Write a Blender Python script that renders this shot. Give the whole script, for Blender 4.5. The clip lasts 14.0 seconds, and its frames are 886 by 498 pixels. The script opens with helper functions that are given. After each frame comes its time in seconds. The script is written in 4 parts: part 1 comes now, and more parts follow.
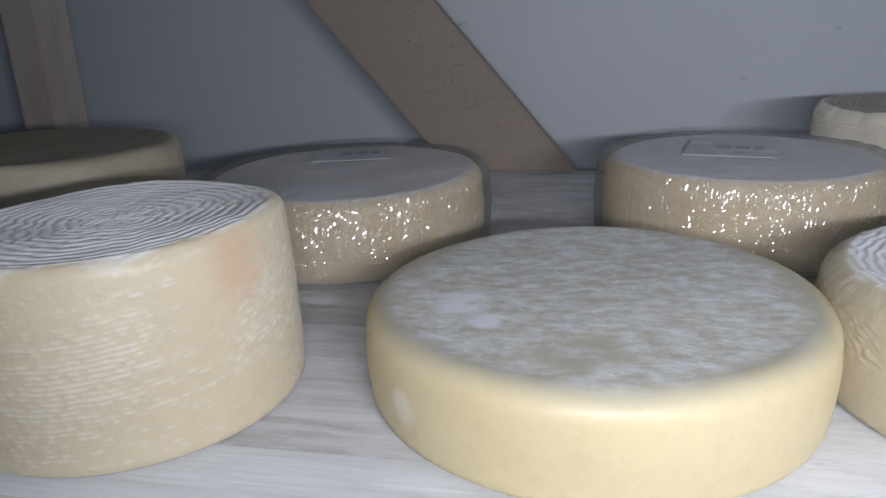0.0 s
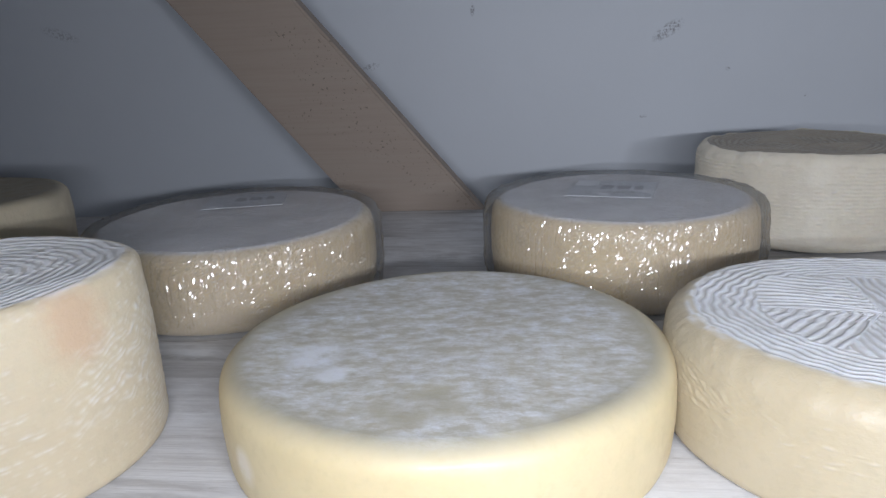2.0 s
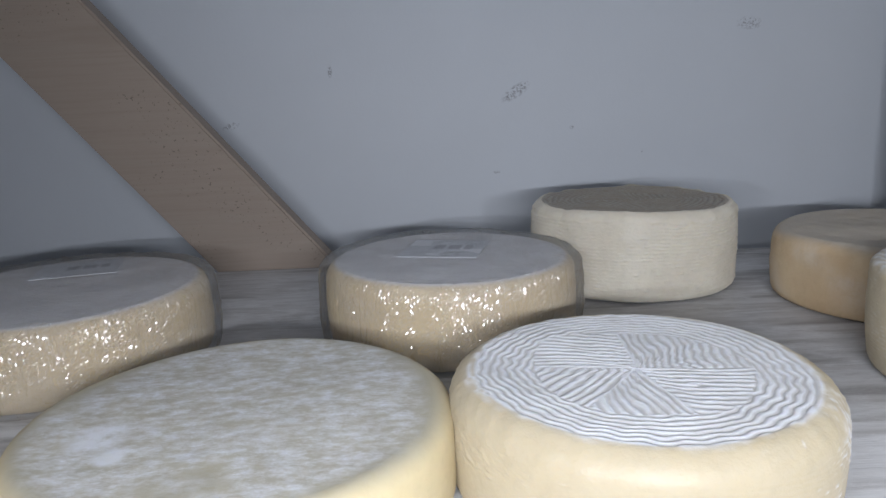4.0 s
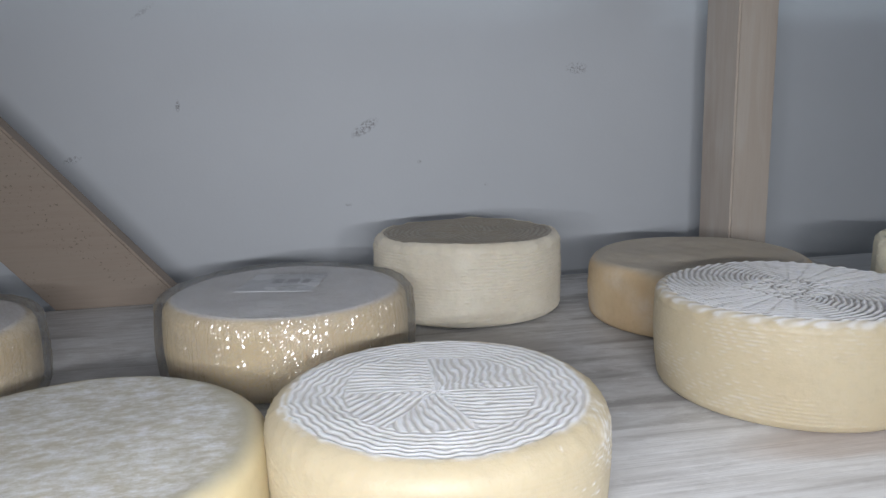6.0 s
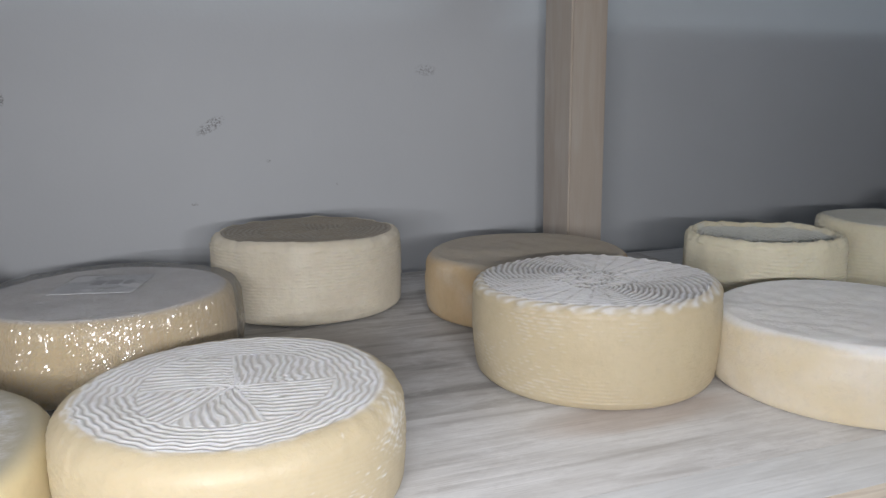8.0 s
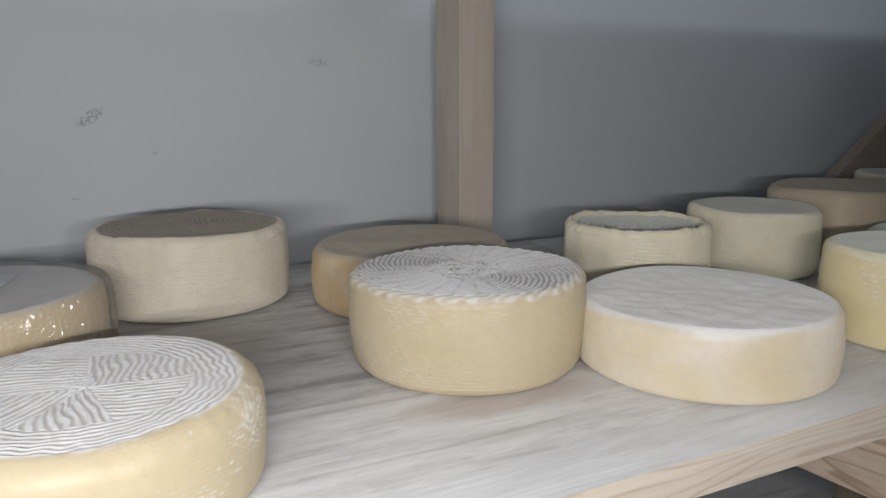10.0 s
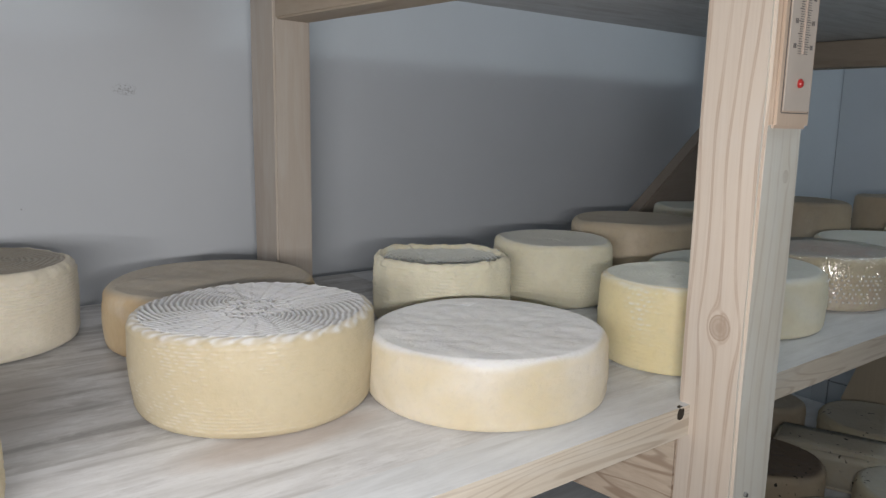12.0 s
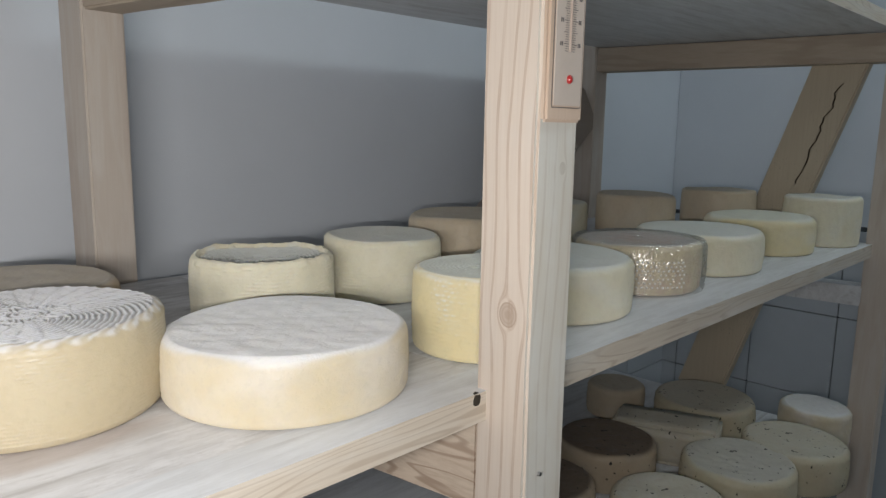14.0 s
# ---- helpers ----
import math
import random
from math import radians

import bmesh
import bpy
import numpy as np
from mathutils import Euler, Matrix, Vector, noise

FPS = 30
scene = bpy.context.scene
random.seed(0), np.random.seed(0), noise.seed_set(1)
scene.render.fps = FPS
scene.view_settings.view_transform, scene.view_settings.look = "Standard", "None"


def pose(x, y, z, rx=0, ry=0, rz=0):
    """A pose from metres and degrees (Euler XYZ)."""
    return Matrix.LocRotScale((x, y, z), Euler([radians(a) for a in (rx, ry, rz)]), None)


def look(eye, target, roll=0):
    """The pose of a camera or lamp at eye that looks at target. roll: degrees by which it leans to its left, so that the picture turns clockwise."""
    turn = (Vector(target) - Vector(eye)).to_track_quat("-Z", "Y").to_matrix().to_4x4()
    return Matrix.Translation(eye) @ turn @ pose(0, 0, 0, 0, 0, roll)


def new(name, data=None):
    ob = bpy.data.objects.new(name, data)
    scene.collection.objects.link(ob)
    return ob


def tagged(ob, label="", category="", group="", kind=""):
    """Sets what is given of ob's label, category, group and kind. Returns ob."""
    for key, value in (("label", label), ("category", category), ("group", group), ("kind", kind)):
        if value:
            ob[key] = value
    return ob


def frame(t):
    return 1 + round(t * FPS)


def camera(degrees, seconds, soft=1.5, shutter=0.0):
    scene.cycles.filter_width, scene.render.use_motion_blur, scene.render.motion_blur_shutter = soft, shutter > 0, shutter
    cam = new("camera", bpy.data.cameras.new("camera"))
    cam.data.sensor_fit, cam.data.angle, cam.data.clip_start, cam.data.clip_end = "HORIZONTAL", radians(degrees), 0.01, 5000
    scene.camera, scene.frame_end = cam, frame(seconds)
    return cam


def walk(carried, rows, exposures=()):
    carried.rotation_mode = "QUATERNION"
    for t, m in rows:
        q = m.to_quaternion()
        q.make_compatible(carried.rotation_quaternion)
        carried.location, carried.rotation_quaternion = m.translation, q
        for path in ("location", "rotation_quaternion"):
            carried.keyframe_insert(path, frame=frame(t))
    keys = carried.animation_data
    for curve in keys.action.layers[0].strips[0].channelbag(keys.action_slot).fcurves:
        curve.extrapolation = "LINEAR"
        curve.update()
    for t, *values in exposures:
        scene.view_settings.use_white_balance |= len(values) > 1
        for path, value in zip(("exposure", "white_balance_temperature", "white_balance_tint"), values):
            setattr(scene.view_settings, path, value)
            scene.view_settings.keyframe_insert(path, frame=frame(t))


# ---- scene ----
SHELF = 0.95  # height of the walked shelf's top above the floor
cam = camera(63.12, 14.0, soft=1.4)
# seconds, eye x, y, height over the shelf, yaw, pitch, roll
PATH = [
    (0, 0.9690, -1.0853, 0.1941, 11.808, -18.028, -2.428),
    (0.5, 0.9814, -1.0840, 0.1943, 10.807, -17.767, -2.509),
    (1, 0.9925, -1.0832, 0.1983, 9.846, -16.990, -2.553),
    (1.5, 1.0088, -1.0809, 0.2029, 8.685, -16.007, -2.654),
    (2, 1.0197, -1.0798, 0.2038, 7.440, -15.721, -2.687),
    (2.5, 1.0357, -1.0783, 0.2063, 6.070, -15.163, -2.659),
    (3, 1.0568, -1.0789, 0.2096, 3.728, -14.272, -2.673),
    (5.5, 1.1165, -1.1249, 0.2352, -6.967, -11.087, -1.854),
    (6, 1.1270, -1.1320, 0.2344, -10.033, -10.894, -1.675),
    (6.5, 1.1368, -1.1373, 0.2329, -11.895, -10.753, -1.635),
    (7, 1.1527, -1.1472, 0.2326, -14.444, -10.663, -1.279),
    (7.5, 1.1672, -1.1544, 0.2311, -16.983, -10.745, -0.945),
    (10, 1.2127, -1.1854, 0.2376, -25.534, -11.979, -0.394),
    (10.5, 1.2225, -1.1966, 0.2391, -27.312, -11.740, -0.244),
    (11, 1.2342, -1.2069, 0.2440, -29.798, -10.950, 0.001),
    (11.5, 1.2483, -1.2182, 0.2475, -33.665, -10.235, 0.516),
    (12, 1.2645, -1.2245, 0.2482, -36.870, -9.749, 0.960),
    (12.5, 1.2784, -1.2358, 0.2470, -39.167, -9.611, 1.050),
    (13, 1.2958, -1.2509, 0.2481, -41.120, -9.380, 1.036),
    (13.5, 1.3117, -1.2660, 0.2462, -43.839, -9.447, 1.019),
    (14, 1.3266, -1.2795, 0.2443, -46.007, -9.588, 0.962),
]
EXPOSURE = [(0, -0.82, 6080, 13), (1.5, -0.62, 6060, 13), (3, -0.54, 6080, 13), (5.5, -0.4, 6330, 11), (6.5, -0.49, 6530, 11), (8, -0.56, 6750, 12), (10, -0.53, 6900, 12), (11, -0.46, 6930, 12), (12.5, -0.24, 6930, 11), (14, -0.1, 6930, 11)]
walk(cam, [(t, pose(x, y, SHELF + z, 90 + pitch, 0, yaw) @ pose(0, 0, 0, 0, 0, roll)) for t, x, y, z, yaw, pitch, roll in PATH], EXPOSURE)

# ---- light ----
world = bpy.data.worlds.new("world")
scene.world = world
world.use_nodes = True
world.node_tree.nodes["Background"].inputs["Color"].default_value = (0.55, 0.66, 0.8, 1)
world.node_tree.nodes["Background"].inputs["Strength"].default_value = 0.25


def area_lamp(name, m, sx, sy, power, colour):
    data = bpy.data.lights.new(name, "AREA")
    data.shape, data.size, data.size_y, data.energy, data.color = "RECTANGLE", sx, sy, power, colour
    ob = new(name, data)
    ob.matrix_world = m
    return ob


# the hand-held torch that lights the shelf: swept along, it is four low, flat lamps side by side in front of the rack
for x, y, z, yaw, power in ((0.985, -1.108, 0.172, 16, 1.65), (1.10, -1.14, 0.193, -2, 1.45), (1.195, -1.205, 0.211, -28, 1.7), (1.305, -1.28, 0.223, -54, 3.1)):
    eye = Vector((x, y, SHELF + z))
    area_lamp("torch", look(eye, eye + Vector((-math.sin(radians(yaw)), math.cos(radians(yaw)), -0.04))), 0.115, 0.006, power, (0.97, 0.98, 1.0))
# the cold tube on the ceiling: its lower half shines on the rack; its upper half is added as fill, bounced off the
# ceiling
area_lamp("tube_light", look((3.2, -1.58, 2.4), (2.8, -0.5, SHELF), 0), 1.0, 0.1, 7.0, (0.74, 0.9, 0.96))
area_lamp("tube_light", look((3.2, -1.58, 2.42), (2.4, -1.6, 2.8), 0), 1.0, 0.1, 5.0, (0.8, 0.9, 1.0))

# ---- materials ----


def nodes_of(name):
    m = bpy.data.materials.new(name)
    m.use_nodes = True
    t = m.node_tree
    return m, t, t.nodes["Principled BSDF"]


def add(t, kind, links=(), **values):
    n = t.nodes.new(kind)
    for key, v in values.items():
        if key == "attribute_name":
            n.attribute_name = v
        else:
            n.inputs[key.replace("_", " ")].default_value = v
    for a, b in links:
        t.links.new(a, n.inputs[b])
    return n


def ramp(t, src, stops):
    n = t.nodes.new("ShaderNodeValToRGB")
    while len(n.color_ramp.elements) < len(stops):
        n.color_ramp.elements.new(0.5)
    for e, (p, c) in zip(n.color_ramp.elements, stops):
        e.position, e.color = p, (*c, 1) if len(c) == 3 else c
    t.links.new(src, n.inputs["Fac"])
    return n


def mix(t, fac, a, b):
    n = t.nodes.new("ShaderNodeMix")
    n.data_type = "RGBA"
    for src, key in ((fac, 0), (a, 6), (b, 7)):
        if isinstance(src, (int, float)):
            n.inputs[key].default_value = src
        elif isinstance(src, tuple):
            n.inputs[key].default_value = (*src, 1)
        else:
            t.links.new(src, n.inputs[key])
    return n.outputs[2]


def coords(t, scale=(1, 1, 1)):
    c = t.nodes.new("ShaderNodeTexCoord")
    mp = t.nodes.new("ShaderNodeMapping")
    mp.inputs["Scale"].default_value = scale
    t.links.new(c.outputs["Object"], mp.inputs["Vector"])
    return mp.outputs["Vector"]


def bump(t, bsdf, src, strength, distance):
    b = t.nodes.new("ShaderNodeBump")
    b.inputs["Strength"].default_value, b.inputs["Distance"].default_value = strength, distance
    t.links.new(src, b.inputs["Height"])
    t.links.new(b.outputs["Normal"], bsdf.inputs["Normal"])


def math_node(t, op, a, b=None):
    n = t.nodes.new("ShaderNodeMath")
    n.operation = op
    for k, v in enumerate((a, b)):
        if v is None:
            continue
        if isinstance(v, (int, float)):
            n.inputs[k].default_value = v
        else:
            t.links.new(v, n.inputs[k])
    return n.outputs[0]


def spot(t, at, size, turn=0.0):
    """1 at the middle of an ellipsoid of that half size, 0 outside it."""
    c = t.nodes.new("ShaderNodeTexCoord")
    mp = t.nodes.new("ShaderNodeMapping")
    mp.vector_type = "TEXTURE"
    mp.inputs["Location"].default_value = at
    mp.inputs["Scale"].default_value = size
    mp.inputs["Rotation"].default_value = (0, turn, 0)
    t.links.new(c.outputs["Object"], mp.inputs["Vector"])
    n = t.nodes.new("ShaderNodeVectorMath")
    n.operation = "LENGTH"
    t.links.new(mp.outputs["Vector"], n.inputs[0])
    return math_node(t, "MAXIMUM", math_node(t, "SUBTRACT", 1.0, n.outputs["Value"]), 0.0)


def wood(name, light, dark, axis="x", rough=0.6, wash=(0.8, 0.8, 0.78), washed=0.0, ring=38.0, knots=(), specks=0.0, stains=(), powder=0.0):
    """Sawn softwood: stretched growth lines, fine fibre and a thin, worn wash of paint."""
    m, t, b = nodes_of(name)
    k = {"x": (0.9, 9, 9), "y": (9, 0.9, 9), "z": (9, 9, 0.9)}[axis]
    f = {"x": (8, 260, 260), "y": (260, 8, 260), "z": (260, 260, 8)}[axis]
    n1 = add(t, "ShaderNodeTexNoise", [(coords(t, k), "Vector")], Scale=1.6, Detail=3.0, Roughness=0.5)
    lines = n1.outputs["Fac"]
    heart = None
    for (kx, ky, kz), size, push in knots:
        near = spot(t, (kx, ky, kz), (size * 2.8, size * 2.8, size * 7.0))
        near = math_node(t, "MULTIPLY", near, near)
        lines = math_node(t, "ADD", lines, math_node(t, "MULTIPLY", near, push))
        core = spot(t, (kx, ky, kz), (size,) * 3)
        heart = core if heart is None else math_node(t, "MAXIMUM", heart, core)
    wave = t.nodes.new("ShaderNodeMath")
    wave.operation = "MULTIPLY"
    wave.inputs[1].default_value = ring
    t.links.new(lines, wave.inputs[0])
    s = t.nodes.new("ShaderNodeMath")
    s.operation = "SINE"
    t.links.new(wave.outputs[0], s.inputs[0])
    n2 = add(t, "ShaderNodeTexNoise", [(coords(t, f), "Vector")], Scale=1.0, Detail=4.0, Roughness=0.6)
    n3 = add(t, "ShaderNodeTexNoise", [(coords(t, (1, 1, 1)), "Vector")], Scale=7.0, Detail=5.0, Roughness=0.65)
    c = mix(t, ramp(t, s.outputs[0], [(0.5, (0, 0, 0)), (0.97, (0.85, 0.85, 0.85))]).outputs[0], light, dark)
    c = mix(t, ramp(t, n2.outputs["Fac"], [(0.4, (0, 0, 0)), (0.75, (0.5, 0.5, 0.5))]).outputs[0], c, dark)
    if heart is not None:
        c = mix(t, ramp(t, heart, [(0.02, (0, 0, 0)), (0.12, (0.75,) * 3), (0.3, (0.35,) * 3), (0.8, (0.8,) * 3)]).outputs[0], c, tuple(x * 0.62 for x in dark))
    if washed:
        lo = 0.66 - washed * 0.2
        n3 = add(t, "ShaderNodeTexNoise", [(coords(t, {"x": (1.1, 8, 8), "y": (8, 1.1, 8), "z": (8, 8, 1.1)}[axis]), "Vector")], Scale=6.0, Detail=6.0, Roughness=0.62, Distortion=0.6)
        c = mix(t, ramp(t, n3.outputs["Fac"], [(lo - 0.1, (washed * 0.12,) * 3), (lo + 0.1, (washed,) * 3)]).outputs[0], c, wash)
    if powder:  # dusty flour-like patches, broken by the grain
        dust = add(t, "ShaderNodeTexNoise", [(coords(t, {"x": (0.6, 1.2, 1), "y": (1.2, 0.6, 1), "z": (1, 1, 0.6)}[axis]), "Vector")], Scale=26.0, Detail=9.0, Roughness=0.74)
        c = mix(t, ramp(t, dust.outputs["Fac"], [(0.5, (0, 0, 0)), (0.64, (powder,) * 3)]).outputs[0], c, tuple(min(1.0, x * 1.08) for x in wash))
        grit = add(t, "ShaderNodeTexNoise", [(coords(t, {"x": (0.3, 1, 1), "y": (1, 0.3, 1), "z": (1, 1, 0.3)}[axis]), "Vector")], Scale=190.0, Detail=4.0, Roughness=0.7)
        c = mix(t, ramp(t, grit.outputs["Fac"], [(0.5, (0, 0, 0)), (0.72, (0.5 * powder,) * 3)]).outputs[0], c, dark)
    for at_, size, colour in stains:  # damp rings that the cheeses have left
        w = math_node(t, "MULTIPLY", spot(t, at_, size), math_node(t, "ADD", math_node(t, "MULTIPLY", n3.outputs["Fac"], 1.6), 0.1))
        c = mix(t, ramp(t, w, [(0.1, (0, 0, 0)), (0.5, (0.52,) * 3)]).outputs[0], c, colour)
    if specks:
        fine = add(t, "ShaderNodeTexNoise", [(coords(t), "Vector")], Scale=260.0, Detail=3.0, Roughness=0.5)
        where = add(t, "ShaderNodeTexNoise", [(coords(t), "Vector")], Scale=13.0, Detail=2.0, Roughness=0.5)
        w = math_node(t, "MULTIPLY", ramp(t, fine.outputs["Fac"], [(0.63, (0, 0, 0)), (0.7, (specks,) * 3)]).outputs[0], ramp(t, where.outputs["Fac"], [(0.48, (0, 0, 0)), (0.6, (1, 1, 1))]).outputs[0])
        c = mix(t, w, c, (0.06, 0.05, 0.045))
    t.links.new(c, b.inputs["Base Color"])
    b.inputs["Roughness"].default_value, b.inputs["Diffuse Roughness"].default_value = rough, 0.15
    bump(t, b, n2.outputs["Fac"], 0.35, 0.0012)
    return m


def knotty(name, light, dark, knot, size, wash, washed, spacing=0.015):
    """Pine with one round knot: dark growth lines that run up the timber and part round the knot."""
    m, t, b = nodes_of(name)
    pos = t.nodes.new("ShaderNodeSeparateXYZ")
    t.links.new(coords(t), pos.inputs[0])
    bend = add(t, "ShaderNodeTexNoise", [(coords(t, (6, 6, 1.4)), "Vector")], Scale=2.0, Detail=2.0, Roughness=0.4)
    fibre = add(t, "ShaderNodeTexNoise", [(coords(t, (300, 300, 7)), "Vector")], Scale=1.0, Detail=4.0, Roughness=0.6)
    cloud = add(t, "ShaderNodeTexNoise", [(coords(t, (1.6, 1.6, 0.7)), "Vector")], Scale=16.0, Detail=5.0, Roughness=0.6)
    dx, dy, dz = [math_node(t, "SUBTRACT", pos.outputs[k], knot[k]) for k in range(3)]
    across = math_node(t, "ADD", dx, dy)
    dz = math_node(t, "MULTIPLY", dz, 0.7)
    far2 = math_node(t, "ADD", math_node(t, "ADD", math_node(t, "MULTIPLY", dx, dx), math_node(t, "MULTIPLY", dy, dy)), math_node(t, "MULTIPLY", dz, dz))
    part_ways = math_node(t, "SUBTRACT", 1.0, math_node(t, "DIVIDE", size * size * 1.5, math_node(t, "MAXIMUM", far2, size * size)))
    psi = math_node(t, "ADD", math_node(t, "MULTIPLY", across, part_ways), math_node(t, "MULTIPLY", math_node(t, "SUBTRACT", bend.outputs["Fac"], 0.5), 0.05))
    lines = math_node(t, "SINE", math_node(t, "MULTIPLY", psi, 6.283 / spacing))
    w = math_node(t, "MULTIPLY", ramp(t, lines, [(0.7, (0, 0, 0)), (0.97, (0.95,) * 3), (1.0, (0.5,) * 3)]).outputs[0], ramp(t, cloud.outputs["Fac"], [(0.34, (0.4,) * 3), (0.55, (1, 1, 1))]).outputs[0])
    c = mix(t, w, light, dark)
    c = mix(t, ramp(t, fibre.outputs["Fac"], [(0.45, (0, 0, 0)), (0.8, (0.28,) * 3)]).outputs[0], c, dark)
    core = spot(t, knot, (size * 1.15, size * 1.15, size * 1.35))
    rings = math_node(t, "MULTIPLY", ramp(t, core, [(0.0, (0, 0, 0)), (0.06, (0.95,) * 3), (0.2, (0.5,) * 3), (0.36, (0.75,) * 3), (0.5, (0.5,) * 3), (0.75, (0.8,) * 3)]).outputs[0], 1.0)
    c = mix(t, rings, c, tuple(x * 0.85 for x in dark))
    c = mix(t, ramp(t, cloud.outputs["Fac"], [(0.62 - washed * 0.35, (washed * 0.25,) * 3), (0.75 - washed * 0.2, (washed,) * 3)]).outputs[0], c, wash)
    t.links.new(c, b.inputs["Base Color"])
    b.inputs["Roughness"].default_value = 0.58
    bump(t, b, fibre.outputs["Fac"], 0.3, 0.001)
    return m


def rind(name, base, second, bloom=(0.74, 0.75, 0.75), mould=(0.34, 0.31, 0.24), rough=0.5, patch=9.0, blotch=22.0, thin=(0.38, 0.6), grain=160.0, relief=0.0006, specks=0.0, coat=0.0, stretch=(1, 1, 1), marks=(), dry=0.3):
    """Cheese rind: two mottled colours, grey mould and pale bloom where the mesh's own values lie, pits, grain and, if wanted, dark specks."""
    m, t, b = nodes_of(name)
    v = coords(t)
    n1 = add(t, "ShaderNodeTexNoise", [(v, "Vector")], Scale=patch, Detail=4.0, Roughness=0.55)
    n2 = add(t, "ShaderNodeTexNoise", [(v, "Vector")], Scale=grain, Detail=3.0, Roughness=0.6)
    n3 = add(t, "ShaderNodeTexNoise", [(coords(t, stretch), "Vector")], Scale=blotch, Detail=9.0, Roughness=0.76)
    n4 = add(t, "ShaderNodeTexNoise", [(v, "Vector")], Scale=55.0, Detail=5.0, Roughness=0.65)
    c = mix(t, ramp(t, n1.outputs["Fac"], [(0.35, (0, 0, 0)), (0.7, (1, 1, 1))]).outputs[0], base, second)
    c = mix(t, ramp(t, n4.outputs["Fac"], [(0.45, (0, 0, 0)), (0.75, (0.3,) * 3)]).outputs[0], c, tuple(x * 0.8 for x in second))
    grey = mix(t, n4.outputs["Fac"], tuple(x * 0.75 for x in mould), tuple(x * 1.3 for x in mould))
    am = add(t, "ShaderNodeAttribute", attribute_name="mould")
    c = mix(t, am.outputs["Fac"], c, grey)
    at = add(t, "ShaderNodeAttribute", attribute_name="bloom")
    w = math_node(t, "MULTIPLY", at.outputs["Fac"], ramp(t, n3.outputs["Fac"], [(thin[0], (0.12,) * 3), (thin[1], (1, 1, 1))]).outputs[0])
    c = mix(t, w, c, bloom)
    c = mix(t, ramp(t, n2.outputs["Fac"], [(0.52, (0, 0, 0)), (0.85, (0.2,) * 3)]).outputs[0], c, tuple(x * 0.6 for x in base))
    if specks:
        warp = add(t, "ShaderNodeTexNoise", [(v, "Vector")], Scale=82.0, Detail=2.5, Roughness=0.5)
        few = add(t, "ShaderNodeTexNoise", [(v, "Vector")], Scale=26.0, Detail=2.0)
        hit = math_node(t, "MULTIPLY", ramp(t, warp.outputs["Fac"], [(0.665 - specks * 0.06, (0, 0, 0)), (0.7 - specks * 0.06, (1, 1, 1))]).outputs[0], ramp(t, few.outputs["Fac"], [(0.42, (0, 0, 0)), (0.5, (1, 1, 1))]).outputs[0])
        c = mix(t, hit, c, (0.025, 0.02, 0.015))
    for at_, size, colour, most in marks:  # single stains and chips, each with a ragged edge
        ragged = math_node(t, "MULTIPLY", spot(t, at_, (size,) * 3), math_node(t, "ADD", math_node(t, "MULTIPLY", math_node(t, "SUBTRACT", n4.outputs["Fac"], 0.5), 4.0), 1.0))
        c = mix(t, ramp(t, ragged, [(0.05, (0, 0, 0)), (0.6, (most,) * 3)]).outputs[0], c, colour)
    t.links.new(c, b.inputs["Base Color"])
    t.links.new(ramp(t, n4.outputs["Fac"], [(0.3, (rough - 0.1,) * 3), (0.7, (rough + 0.14,) * 3)]).outputs[0], b.inputs["Roughness"])
    b.inputs["Diffuse Roughness"].default_value = dry
    b.inputs["Subsurface Weight"].default_value = 0.1
    b.inputs["Subsurface Radius"].default_value = (0.012, 0.008, 0.004)
    b.inputs["Subsurface Scale"].default_value = 0.4
    b.inputs["Coat Weight"].default_value = coat
    b.inputs["Coat Roughness"].default_value = 0.22
    n5 = add(t, "ShaderNodeTexNoise", [(v, "Vector")], Scale=420.0, Detail=3.0, Roughness=0.6)
    h = math_node(t, "ADD", math_node(t, "ADD", n2.outputs["Fac"], math_node(t, "MULTIPLY", n5.outputs["Fac"], 0.4)), math_node(t, "MULTIPLY", n4.outputs["Fac"], 1.5))
    bump(t, b, h, 0.7, relief * 1.6)
    return m


def plain(name, colour, rough=0.5, metal=0.0, scale=30.0, vary=0.12, relief=0.0004):
    m, t, b = nodes_of(name)
    n = add(t, "ShaderNodeTexNoise", [(coords(t), "Vector")], Scale=scale, Detail=5.0, Roughness=0.6)
    c = mix(t, n.outputs["Fac"], tuple(x * (1 - vary) for x in colour), tuple(min(1, x * (1 + vary)) for x in colour))
    t.links.new(c, b.inputs["Base Color"])
    b.inputs["Roughness"].default_value, b.inputs["Metallic"].default_value = rough, metal
    bump(t, b, n.outputs["Fac"], 0.3, relief)
    return m


